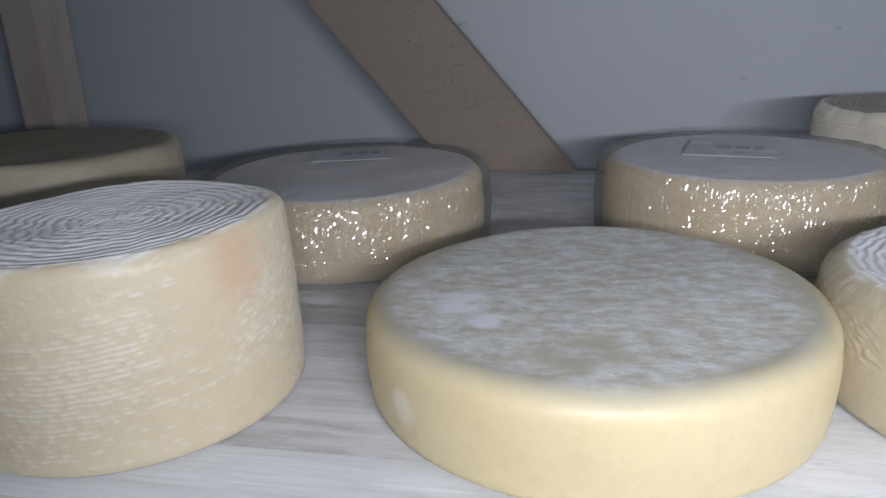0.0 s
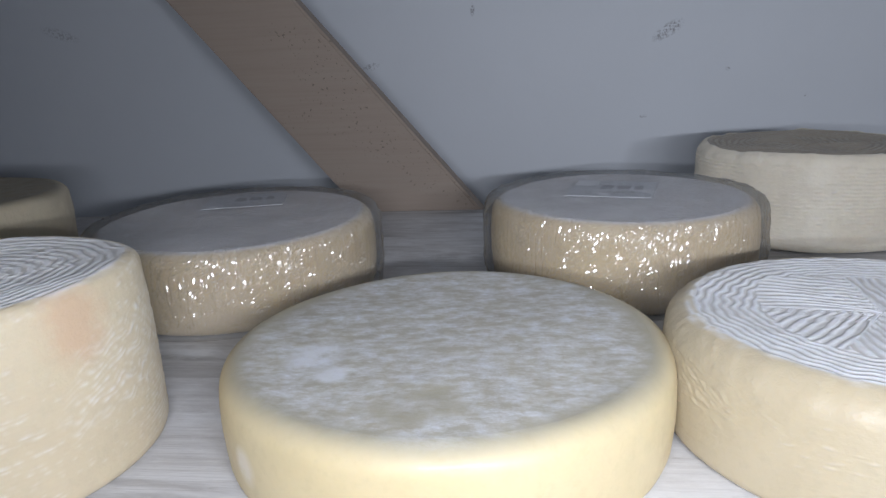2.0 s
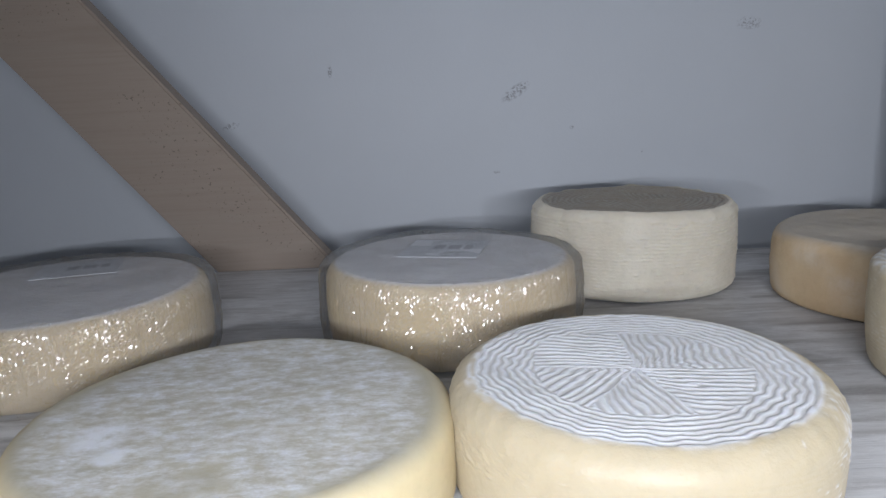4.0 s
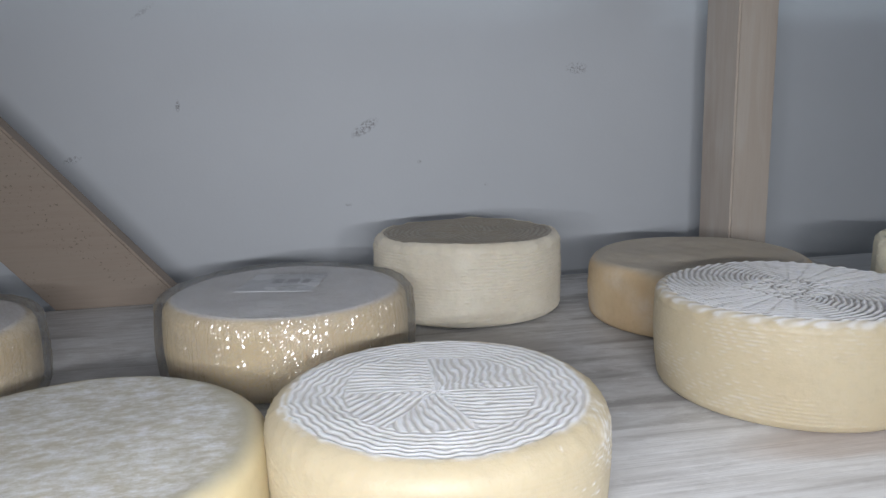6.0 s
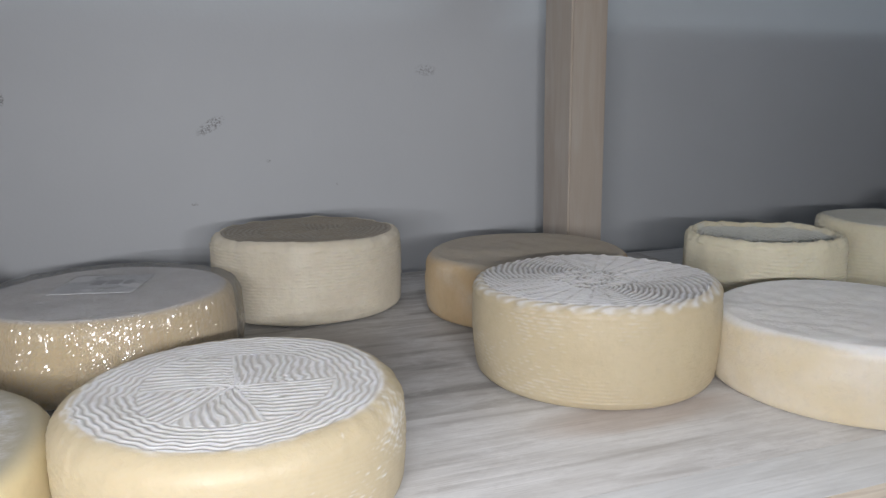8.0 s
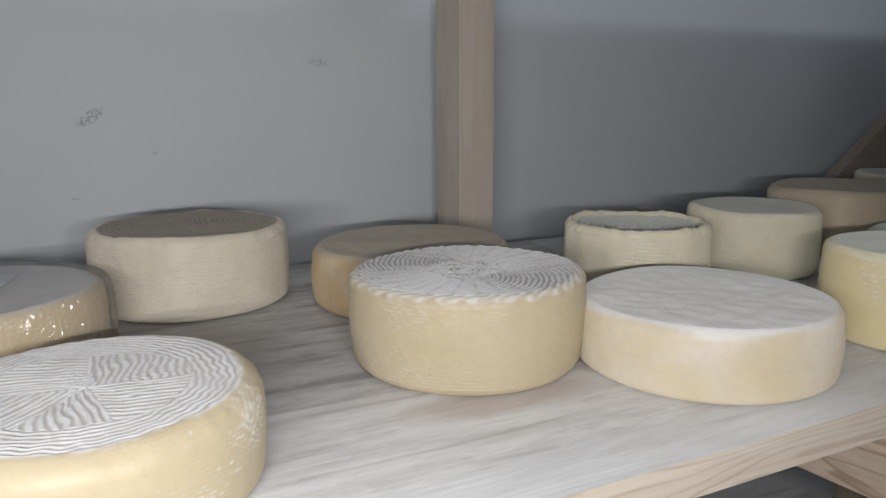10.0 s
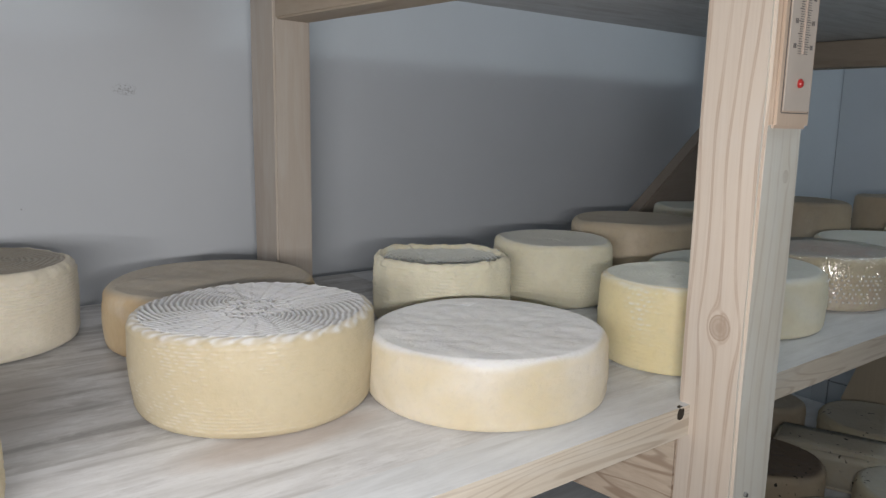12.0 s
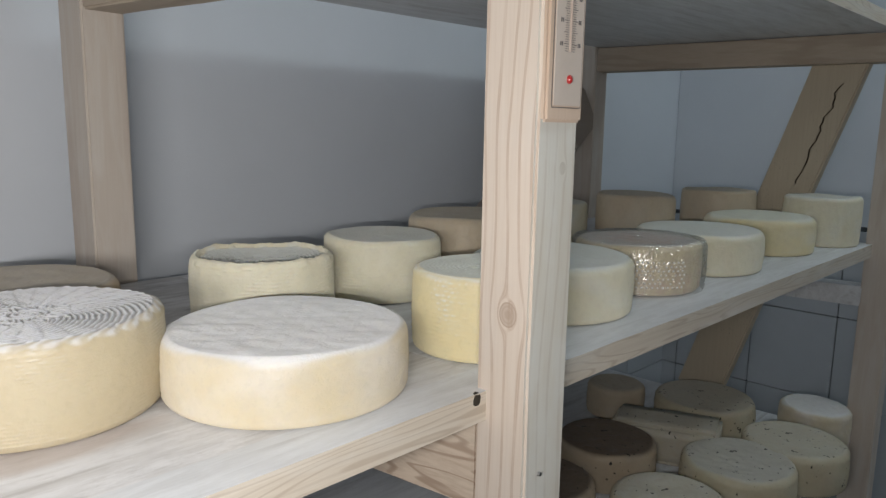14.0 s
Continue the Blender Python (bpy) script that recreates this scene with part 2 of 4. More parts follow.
def wall_paint(name, colour, marks=()):
    """Painted plaster: roller grain, faint clouds, and scuffs of their own shape."""
    m, t, b = nodes_of(name)
    n = add(t, "ShaderNodeTexNoise", [(coords(t), "Vector")], Scale=3.0, Detail=6.0, Roughness=0.6)
    g = add(t, "ShaderNodeTexNoise", [(coords(t), "Vector")], Scale=240.0, Detail=2.0, Roughness=0.5)
    d = add(t, "ShaderNodeTexNoise", [(coords(t), "Vector")], Scale=330.0, Detail=4.0, Roughness=0.7)
    c = mix(t, n.outputs["Fac"], tuple(x * 0.93 for x in colour), tuple(x * 1.06 for x in colour))
    for x, z, sx, sz, turn, dark in marks:
        w = math_node(t, "MULTIPLY", ramp(t, spot(t, (x, WY, SHELF + z), (sx, 0.02, sz), turn), [(0.0, (0, 0, 0)), (0.45, (1, 1, 1))]).outputs[0], ramp(t, d.outputs["Fac"], [(0.47, (0, 0, 0)), (0.58, (dark,) * 3)]).outputs[0])
        c = mix(t, w, c, (0.09, 0.09, 0.11))
    t.links.new(c, b.inputs["Base Color"])
    b.inputs["Roughness"].default_value = 0.6
    bump(t, b, g.outputs["Fac"], 0.25, 0.0005)
    return m


def film_material():
    """Clear wrapping film: mostly see-through, glossy, a little milky."""
    m = bpy.data.materials.new("clear_film")
    m.use_nodes = True
    t = m.node_tree
    t.nodes.remove(t.nodes["Principled BSDF"])
    big = add(t, "ShaderNodeTexNoise", [(coords(t), "Vector")], Scale=24.0, Detail=2.0, Roughness=0.5)
    clear = t.nodes.new("ShaderNodeBsdfTransparent")
    clear.inputs["Color"].default_value = (0.96, 0.965, 0.97, 1)
    milk = t.nodes.new("ShaderNodeBsdfDiffuse")
    milk.inputs["Color"].default_value = (0.62, 0.64, 0.68, 1)
    gloss = t.nodes.new("ShaderNodeBsdfGlossy")
    gloss.inputs["Roughness"].default_value = 0.145
    fold = add(t, "ShaderNodeTexNoise", [(coords(t, (240, 240, 55)), "Vector")], Scale=1.0, Detail=1.0, Roughness=0.5)
    calm = add(t, "ShaderNodeTexNoise", [(coords(t), "Vector")], Scale=30.0, Detail=1.0)
    bump(t, gloss, math_node(t, "MULTIPLY", fold.outputs["Fac"], ramp(t, calm.outputs["Fac"], [(0.36, (0.35,) * 3), (0.56, (1, 1, 1))]).outputs[0]), 1.0, 0.005)
    haze = t.nodes.new("ShaderNodeMixShader")
    t.links.new(ramp(t, big.outputs["Fac"], [(0.35, (0.03,) * 3), (0.65, (0.12,) * 3)]).outputs[0], haze.inputs[0])
    t.links.new(clear.outputs[0], haze.inputs[1]), t.links.new(milk.outputs[0], haze.inputs[2])
    fr = t.nodes.new("ShaderNodeFresnel")
    fr.inputs["IOR"].default_value = 1.5
    top = t.nodes.new("ShaderNodeMixShader")
    t.links.new(math_node(t, "ADD", math_node(t, "MULTIPLY", fr.outputs[0], 0.35), 0.23), top.inputs[0])
    t.links.new(haze.outputs[0], top.inputs[1]), t.links.new(gloss.outputs[0], top.inputs[2])
    t.links.new(top.outputs[0], t.nodes["Material Output"].inputs["Surface"])
    return m


WY = 0.01
SCUFFS = ((1.211, 0.211, 0.027, 0.010, -0.55, 0.6), (1.557, 0.295, 0.021, 0.011, 0.0, 0.42), (0.936, 0.252, 0.0037, 0.0105, 0.0, 0.64), (0.782, 0.178, 0.015, 0.006, -0.3, 0.48), (0.294, 0.247, 0.0375, 0.009, 0.3, 0.32), (1.295, 0.155, 0.0037, 0.0037, 0, 0.64), (1.404, 0.114, 0.0037, 0.0037, 0, 0.64), (0.9, 0.386, 0.0225, 0.0045, -0.6, 0.24), (1.18, 0.092, 0.006, 0.003, 0, 0.56))
WALL = wall_paint("painted_wall", (0.68, 0.72, 0.775))
WALL_MARKED = wall_paint("scuffed_wall", (0.68, 0.72, 0.775), SCUFFS)
FLOOR = plain("concrete_floor", (0.22, 0.22, 0.21), 0.8, scale=6, vary=0.2)
TILE = plain("glazed_tile", (0.50, 0.53, 0.57), 0.3, scale=9, vary=0.06, relief=0.0002)
GROUT = plain("dark_grout", (0.06, 0.065, 0.07), 0.9)
PINE = wood("pine", (0.60, 0.53, 0.465), (0.53, 0.45, 0.385), "z", 0.6, (0.66, 0.63, 0.59), 0.5, 14.0)
# the front post's own timber: a round knot on its side, a small one on its face
KNOTTY = knotty("knotty_pine", (0.66, 0.57, 0.49), (0.46, 0.34, 0.26), (0.823, -0.383, SHELF + 0.078), 0.009, (0.66, 0.62, 0.58), 0.3)
# the post's front face: whitewash smudges, plus tube light put into the paler colour
KNOTTY_FACE = knotty("smudged_lit_pine", (0.66, 0.62, 0.54), (0.46, 0.38, 0.30), (0.862, -0.41, SHELF + 0.21), 0.0045, (0.70, 0.695, 0.655), 0.75, 0.016)
PINE_Y = wood("pine_cross", (0.47, 0.39, 0.31), (0.39, 0.31, 0.24), "y", 0.65, (0.5, 0.46, 0.38), 0.3, ring=22.0)
PINE_RINGED = wood("ringed_pine", (0.56, 0.46, 0.37), (0.32, 0.23, 0.17), "y", 0.65, (0.5, 0.46, 0.38), 0.2, ring=95.0)
PINE_X = wood("pine_long", (0.63, 0.56, 0.47), (0.47, 0.39, 0.31), "x", 0.65, (0.68, 0.66, 0.62), 0.5, ring=150.0)
OLD = wood("old_pine", (0.365, 0.30, 0.25), (0.31, 0.25, 0.205), "x", 0.7, (0.38, 0.34, 0.29), 0.3, ring=9.0, specks=0.55)
STAINS = (((0.49, -0.215, SHELF), (0.12, 0.036, 0.03), (0.36, 0.27, 0.22)), ((0.62, -0.17, SHELF), (0.05, 0.07, 0.03), (0.36, 0.28, 0.23)), ((0.29, -0.01, SHELF), (0.1, 0.12, 0.03), (0.34, 0.31, 0.29)), ((0.68, -0.345, SHELF), (0.13, 0.035, 0.03), (0.54, 0.46, 0.42)))
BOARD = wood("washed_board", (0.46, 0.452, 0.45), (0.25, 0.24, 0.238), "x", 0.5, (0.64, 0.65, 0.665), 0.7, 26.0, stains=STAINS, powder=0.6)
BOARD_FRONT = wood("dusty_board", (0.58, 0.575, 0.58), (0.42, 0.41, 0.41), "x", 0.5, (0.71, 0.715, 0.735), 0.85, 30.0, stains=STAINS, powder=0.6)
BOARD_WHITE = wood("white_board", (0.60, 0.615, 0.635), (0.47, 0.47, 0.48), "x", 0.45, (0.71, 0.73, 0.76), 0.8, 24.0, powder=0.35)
STEEL = plain("nail_steel", (0.5, 0.5, 0.5), 0.35, 1.0)
DARK = plain("dark_hole", (0.035, 0.028, 0.02), 0.9)
CRACK = plain("crack_brown", (0.16, 0.115, 0.075), 0.9, vary=0.5, scale=90)
FILM = film_material()
PAPER = plain("label_paper", (0.74, 0.76, 0.80), 0.7, scale=60, vary=0.05)
RED = plain("red_spirit", (0.45, 0.03, 0.03), 0.3)
# old pine for the end brace: the light on it is put into the colour
OLD_LIT = wood("old_lit_pine", (0.57, 0.49, 0.375), (0.49, 0.41, 0.30), "z", 0.7, ring=9.0, specks=0.3)
PLATE = wood("varnished_plate", (0.60, 0.475, 0.38), (0.52, 0.40, 0.31), "z", 0.35, ring=20.0)
SCALE = plain("scale_plate", (0.60, 0.525, 0.465), 0.35)
FINE_INK = plain("grey_ink", (0.15, 0.135, 0.13), 0.6)

# ---- building helpers ----


def link_mesh(name, bm, material, parent=None, label=""):
    me = bpy.data.meshes.new(name)
    bm.to_mesh(me)
    bm.free()
    me.materials.append(material)
    ob = new(name, me)
    if parent:
        ob.parent = parent
    if label:
        tagged(ob, label)
    return ob


part = link_mesh


def thing(name, at, label, category, group="", kind=""):
    ob = new(name)
    ob.empty_display_size = 0.05
    ob.matrix_world = Matrix.Translation(at)
    return tagged(ob, label, category, group, kind)


def prism(bm, outline, z0, z1, bevel=0.0):
    """A solid over a closed outline of (x, y), from z0 to z1."""
    lo = [bm.verts.new((x, y, z0)) for x, y in outline]
    hi = [bm.verts.new((x, y, z1)) for x, y in outline]
    n = len(outline)
    bm.faces.new(lo[::-1]), bm.faces.new(hi)
    for i in range(n):
        bm.faces.new((lo[i], lo[(i + 1) % n], hi[(i + 1) % n], hi[i]))
    bmesh.ops.recalc_face_normals(bm, faces=bm.faces[:])
    if bevel:
        bmesh.ops.bevel(bm, geom=bm.edges[:], offset=bevel, segments=2, affect="EDGES", clamp_overlap=True)
    return bm


def bar(p, q, width, depth, up=(0, 0, 1), bevel=0.002, wob=0.0, cuts=0):
    """A beam from p to q: width across, depth along up; slightly uneven if wob."""
    p, q = Vector(p), Vector(q)
    ax = (q - p).normalized()
    side = ax.cross(Vector(up)).normalized()
    top = side.cross(ax).normalized()
    bm = bmesh.new()
    n = cuts + 1
    rows = []
    for i in range(n + 1):
        c = p.lerp(q, i / n)
        w = [random.uniform(-wob, wob) for _ in range(4)]
        rows.append([bm.verts.new(c + side * (sx * width / 2 + w[k]) + top * (sz * depth / 2 + w[k])) for k, (sx, sz) in enumerate(((-1, -1), (1, -1), (1, 1), (-1, 1)))])
    bm.faces.new(rows[0][::-1]), bm.faces.new(rows[-1])
    for a, b in zip(rows, rows[1:]):
        for k in range(4):
            bm.faces.new((a[k], a[(k + 1) % 4], b[(k + 1) % 4], b[k]))
    bmesh.ops.recalc_face_normals(bm, faces=bm.faces[:])
    if bevel:
        long_edges = [e for e in bm.edges if len(e.link_faces) == 2 and e.link_faces[0].normal.dot(e.link_faces[1].normal) < 0.5]
        bmesh.ops.bevel(bm, geom=long_edges, offset=bevel, segments=2, affect="EDGES", clamp_overlap=True)
    return bm


def box(x0, x1, y0, y1, z0, z1, bevel=0.0):
    return prism(bmesh.new(), [(x0, y0), (x1, y0), (x1, y1), (x0, y1)], z0, z1, bevel)


# ---- the room ----
EX, SY, WX, CZ = 3.92, -3.2, -1.6, 2.5
shell = {}
for name, b in (
    ("floor", (WX - 0.15, EX + 0.15, SY - 0.15, WY + 0.15, -0.12, 0)),
    ("ceiling", (WX - 0.15, EX + 0.15, SY - 0.15, WY + 0.15, CZ, CZ + 0.12)),
    ("wall_north", (WX - 0.15, EX + 0.15, WY, WY + 0.15, 0.002, CZ - 0.002)),
    ("wall_east", (EX, EX + 0.15, SY, WY - 0.002, 0.002, CZ - 0.002)),
    ("wall_south", (WX - 0.15, EX + 0.15, SY - 0.15, SY, 0.002, CZ - 0.002)),
    ("wall_west", (WX - 0.15, WX, SY + 0.002, WY - 0.002, 0.002, CZ - 0.002)),
):
    ob = link_mesh(name, box(*b), FLOOR if name == "floor" else WALL_MARKED if name == "wall_north" else WALL)
    shell[name] = tagged(ob, {"floor": "bare grey concrete floor", "ceiling": "plain white painted ceiling", "wall_north": "white painted wall with grey scuffs behind the rack"}.get(name, "smooth white painted wall"), name.split("_")[0], kind="structure")

# ---- the rack ----
rack = thing("storage_rack", (1.0, -0.5, 0), "pine rack of square posts, diagonal braces and whitewashed shelf boards", "rack")
S, U, L = SHELF, SHELF + 0.463, SHELF - 0.46
FRAMES = ((0.163, 0.25, 0.056, 0.07), (1.729, 1.823, 0.062, 0.088), (3.06, 3.15, 0.062, 0.062))


def rpart(name, bm, material, label="", face=None):
    ob = link_mesh(name, bm, material, None, label)
    ob.data.transform(Matrix.Translation(-rack.matrix_world.translation))
    ob.parent = rack
    if face:  # bare wood, or the post's paler face, on the sides that look to the front
        ob.data.materials.append(face)
        for p in ob.data.polygons:
            if p.normal.y < -0.8:
                p.material_index = 1
    return ob


def own_part(name, bm, material, parent, label=""):
    """A part of a part of the rack, in the rack's own coordinates."""
    ob = link_mesh(name, bm, material, parent, label)
    ob.data.transform(Matrix.Translation(-rack.matrix_world.translation))
    return ob


posts = []
for k, (xb, xf, w, deep) in enumerate(FRAMES):
    rpart("post", bar((xb + w / 2, deep / 2 - 0.17, 0), (xb + w / 2, deep / 2 - 0.17, 2.2), w, deep, (0, 1, 0), 0.003, 0.0008, 8), PINE)
    posts.append(rpart("post", bar((xf + 0.03, -0.877, 0), (xf + 0.03, -0.877, 2.2), 0.06, 0.062, (0, 1, 0), 0.003, 0.0006, 8), KNOTTY if k == 1 else PINE, "knotty pale pine post, smudged with whitewash" if k == 1 else "", KNOTTY_FACE if k == 1 else None))
    for z0, z1 in ((S + 0.4, U - 0.001), (S - 0.125, S - 0.0315), (L - 0.125, L - 0.0315)):
        if k == 2 and z0 < S and z0 > L:
            z0, z1 = S - 0.145, S - 0.1
        rpart("cross_beam", bar((xb + w / 2, -0.17, (z0 + z1) / 2), (xf + 0.03, -0.846, (z0 + z1) / 2), 0.06, z1 - z0, (0, 0, 1), 0.003, 0.0006, 6), BOARD_WHITE if k == 2 and z0 == S - 0.145 else PINE_RINGED if k == 1 and z0 == S - 0.125 else PINE_Y)
for z in (S, U + 0.031, L):
    for drop, (y0, y1) in enumerate(((-0.86, -0.81), (-0.8092, -0.666), (-0.6652, -0.4135), (-0.4125, -0.174))):
        drop *= 0.0004
        for x0, x1 in ((-0.55, 1.853), (1.8535, 3.165)):
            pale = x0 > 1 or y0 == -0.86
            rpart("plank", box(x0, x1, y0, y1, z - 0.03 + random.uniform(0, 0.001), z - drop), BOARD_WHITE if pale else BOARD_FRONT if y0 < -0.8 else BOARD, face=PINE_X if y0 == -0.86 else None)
# braces: two behind the boards along the wall, one across the end frame
brace = rpart("brace", bar((0.353, -0.152, S + 0.624), (1.133, -0.152, S - 0.315), 0.036, 0.123, (1, 0, 0.83), 0.003, 0.0006, 6), OLD, "old brown plank with small dark marks")
rpart("brace", bar((2.38, -0.152, S - 0.2), (3.05, -0.152, S + 0.308), 0.036, 0.12, (-1, 0, 1.17), 0.003, 0.0006, 6), OLD, "old brown plank with small dark marks")
end_brace = rpart("brace", bar((3.2, -0.765, S + 0.463), (3.19, -0.47, S - 0.46), 0.035, 0.115, (0, 1, 0.32), 0.004, 0.0012, 6), OLD_LIT, "old cracked plank across the end frame")
# a long crack down the end brace
bm = bmesh.new()
pts = [Vector((3.179, -0.755 + 0.085 * f ** 0.9 + 0.004 * math.sin(f * 23) + random.uniform(-0.003, 0.003), S + 0.358 - 0.26 * f)) for f in [i / 24 for i in range(25)]]
for a, b in zip(pts, pts[1:]):
    q = [bm.verts.new(v) for v in (a + Vector((0, -0.0016, 0)), a + Vector((0, 0.0016, 0)), b + Vector((0, 0.0016, 0)), b + Vector((0, -0.0016, 0)))]
    bm.faces.new(q)
bmesh.ops.solidify(bm, geom=bm.faces[:], thickness=0.004)
own_part("crack", bm, CRACK, end_brace)
# nails and nail holes
for x, y, z in ((1.845, -0.909, S - 0.074), (1.86, -0.909, S - 0.4)):
    bm = bmesh.new()
    bmesh.ops.create_cone(bm, cap_ends=True, segments=12, radius1=0.0026, radius2=0.0018, depth=0.003, matrix=pose(x, y, z, 90))
    own_part("nail", bm, STEEL, posts[1])
bm = bmesh.new()
bmesh.ops.create_icosphere(bm, subdivisions=2, radius=0.006, matrix=pose(1.81, -0.8585, S - 0.006) @ Matrix.Diagonal((1.0, 0.5, 1.2, 1)))
for v in bm.verts:
    v.co += noise.noise_vector(v.co * 240) * 0.0018
own_part("nail_hole", bm, DARK, rack)

# ---- tiles low on the end wall ----
link = shell["wall_east"]
part("grout", box(EX - 0.004, EX - 0.001, -2.2, WY - 0.006, 0.01, S - 0.05), GROUT, link)
tile_mesh = None
for i in range(8):
    for j in range(3):
        y1, z0 = 0.006 if i == 0 else -0.0615 - 0.275 * (i - 1), 0.012 + 0.292 * j
        if i == 0:  # the cut tiles in the corner
            ob = part("tile", box(-0.012, 0, -0.0645, 0, 0, 0.289, 0.0015), TILE, link)
        elif tile_mesh is None:
            ob = part("tile", box(-0.012, 0, -0.272, 0, 0, 0.289, 0.0015), TILE, link)
            tile_mesh = ob.data
        else:
            ob = new("tile", tile_mesh)
            ob.parent = link
        ob.location = (EX - 0.0035, y1, z0)
back_wall = shell["wall_north"]
part("grout", box(2.2, EX - 0.018, WY - 0.004, WY - 0.001, 0.01, S - 0.075), GROUT, back_wall)
long_tile = None
for i in range(6):
    for j in range(3):
        if long_tile is None:
            ob = part("tile", box(-0.272, 0, -0.012, 0, 0, 0.289, 0.0015), TILE, back_wall)
            long_tile = ob.data
        else:
            ob = new("tile", long_tile)
            ob.parent = back_wall
        ob.location = (EX - 0.016 - 0.275 * i, WY - 0.0035, 0.012 + 0.292 * j)

# ---- cheeses ----


def step(x, a, b):
    t = np.clip((x - a) / (b - a), 0, 1)
    return t * t * (3 - 2 * t)


def wheel(R, h, n=150, edge=0.012, bulge=0.02, taper=0.0, relief=None, bloom=None, mould=None, wob=0.006, seed=0, side_rows=24, top_rows=26, low=0.006, dish=0.03, lift=0.0, split=True):
    """A lathed wheel of cheese, a little out of round. relief(theta, r / R, z / h, zone) gives the height over the smooth form in metres; bloom and mould
    give the pale and the grey growth, 0 to 1. zone is 0 below, 1 on the side, 2 on the top edge and 3 on the top."""
    rng = np.random.RandomState(seed)
    prof = [(r * (R - low), 0.0, 0, (0, -1)) for r in (0.25, 0.6, 0.9)]
    for i in range(4):
        a = i / 3 * math.pi / 2
        prof.append((R - low + low * math.sin(a), low - low * math.cos(a), 0, (math.sin(a), -math.cos(a))))
    for i in range(1, side_rows):
        prof.append((R, low + (h - low - edge) * i / side_rows, 1, (1, 0)))
    ne = 10
    for i in range(ne + 1):
        a = i / ne * math.pi / 2
        prof.append((R - edge + edge * math.cos(a), h - edge + edge * math.sin(a), 2 if i < ne else 3, (math.cos(a), math.sin(a))))
    for i in range(1, top_rows):
        prof.append(((R - edge) * (1 - i / top_rows), h, 3, (0, 1)))
    prof = np.array([(r, z, zone, nr, nz) for r, z, zone, (nr, nz) in prof])
    th = np.linspace(0, 2 * math.pi, n, endpoint=False)
    r, z, zone, nr, nz = [prof[:, k][:, None] * np.ones(n) for k in range(5)]
    T = th[None, :] * np.ones((len(prof), 1))
    f = np.clip(z / h, 0, 1)
    shape = 1 + bulge * np.sin(math.pi * f) + taper * (f - 0.5)
    for k in range(2, 7):
        shape = shape + wob / k * 1.6 * np.sin(k * T + rng.uniform(0, 6.28)) * (0.6 + 0.4 * np.sin(2 * f + rng.uniform(0, 6.28)))
    tilt = rng.uniform(0, 6.28)
    up = step(f, 0.25, 1.0)
    z = z + h * 0.015 * up * (r / R) * np.sin(T + tilt) - h * dish * np.where(zone == 3, 1 - (r / R) ** 2, 0)
    for k in range(3):
        z = z + h * 0.008 * up * np.sin((k + 2) * T + rng.uniform(0, 6.28)) * (r / R) * np.cos(5 * r / R + rng.uniform(0, 6.28))
    d = (relief(T, r / R, f, zone) if relief else 0 * T) + lift
    rr = r * shape + d * nr
    zz = z + d * nz
    v = np.stack([rr * np.cos(T), rr * np.sin(T), zz], -1).reshape(-1, 3)
    m = len(prof)
    cb, ct = len(v), len(v) + 1
    v = np.vstack([v, [[0, 0, 0]], [[0, 0, float(zz[-1].mean())]]])
    i, j = np.meshgrid(np.arange(m - 1), np.arange(n), indexing="ij")
    j2 = (j + 1) % n
    quads = np.stack([i * n + j, i * n + j2, (i + 1) * n + j2, (i + 1) * n + j], -1).reshape(-1, 4)
    first = int(np.argmax(prof[:, 2] == 3))  # the ring where the top begins
    under = quads[: first * n].tolist() + [(cb, (k + 1) % n, k) for k in range(n)]
    over = quads[first * n :].tolist() + [(ct, (m - 1) * n + k, (m - 1) * n + (k + 1) % n) for k in range(n)]
    growth = {}
    for key, fn in (("bloom", bloom), ("mould", mould)):
        w = (fn(T, r / R, f, zone) if fn else 0 * T).reshape(-1)
        growth[key] = np.append(np.clip(w, 0, 1), [0, float(np.clip(w[-n:], 0, 1).mean())]).astype(np.float32)
    made = []
    for faces in (under, over) if split else (under + over,):
        used, flat = np.unique(np.concatenate([np.array(q) for q in faces]), return_inverse=True)
        k, cut = 0, []
        for q in faces:
            cut.append(flat[k : k + len(q)].tolist())
            k += len(q)
        me = bpy.data.meshes.new("rind")
        me.from_pydata(v[used].tolist(), [], cut)
        me.polygons.foreach_set("use_smooth", [True] * len(me.polygons))
        for key, w in growth.items():
            me.attributes.new(key, "FLOAT", "POINT").data.foreach_set("value", w[used])
        me.update()
        made.append(me)
    return made


def field(seed, count=14, k=30.0):
    """A smooth random field over the flat top, about -1 to 1."""
    rng = np.random.RandomState(seed)
    terms = [(rng.uniform(-k, k), rng.uniform(-k, k), rng.uniform(0, 6.28)) for _ in range(count)]
    return lambda T, r: sum(np.sin(a * r * np.cos(T) + b * r * np.sin(T) + p) for a, b, p in terms) / count ** 0.5 / 1.2


def waves(seed, count=10, kt=9, kz=7.0):
    """A smooth random field over the angle and a height, about -1 to 1, that closes on itself round the wheel."""
    rng = np.random.RandomState(seed)
    terms = [(rng.randint(1, kt + 1), rng.uniform(-kz, kz), rng.uniform(0, 6.28), rng.uniform(0.5, 1)) for _ in range(count)]
    total = sum(a for *_, a in terms) * 0.55
    return lambda T, q: sum(a * np.sin(k * T + l * q + p) for k, l, p, a in terms) / total


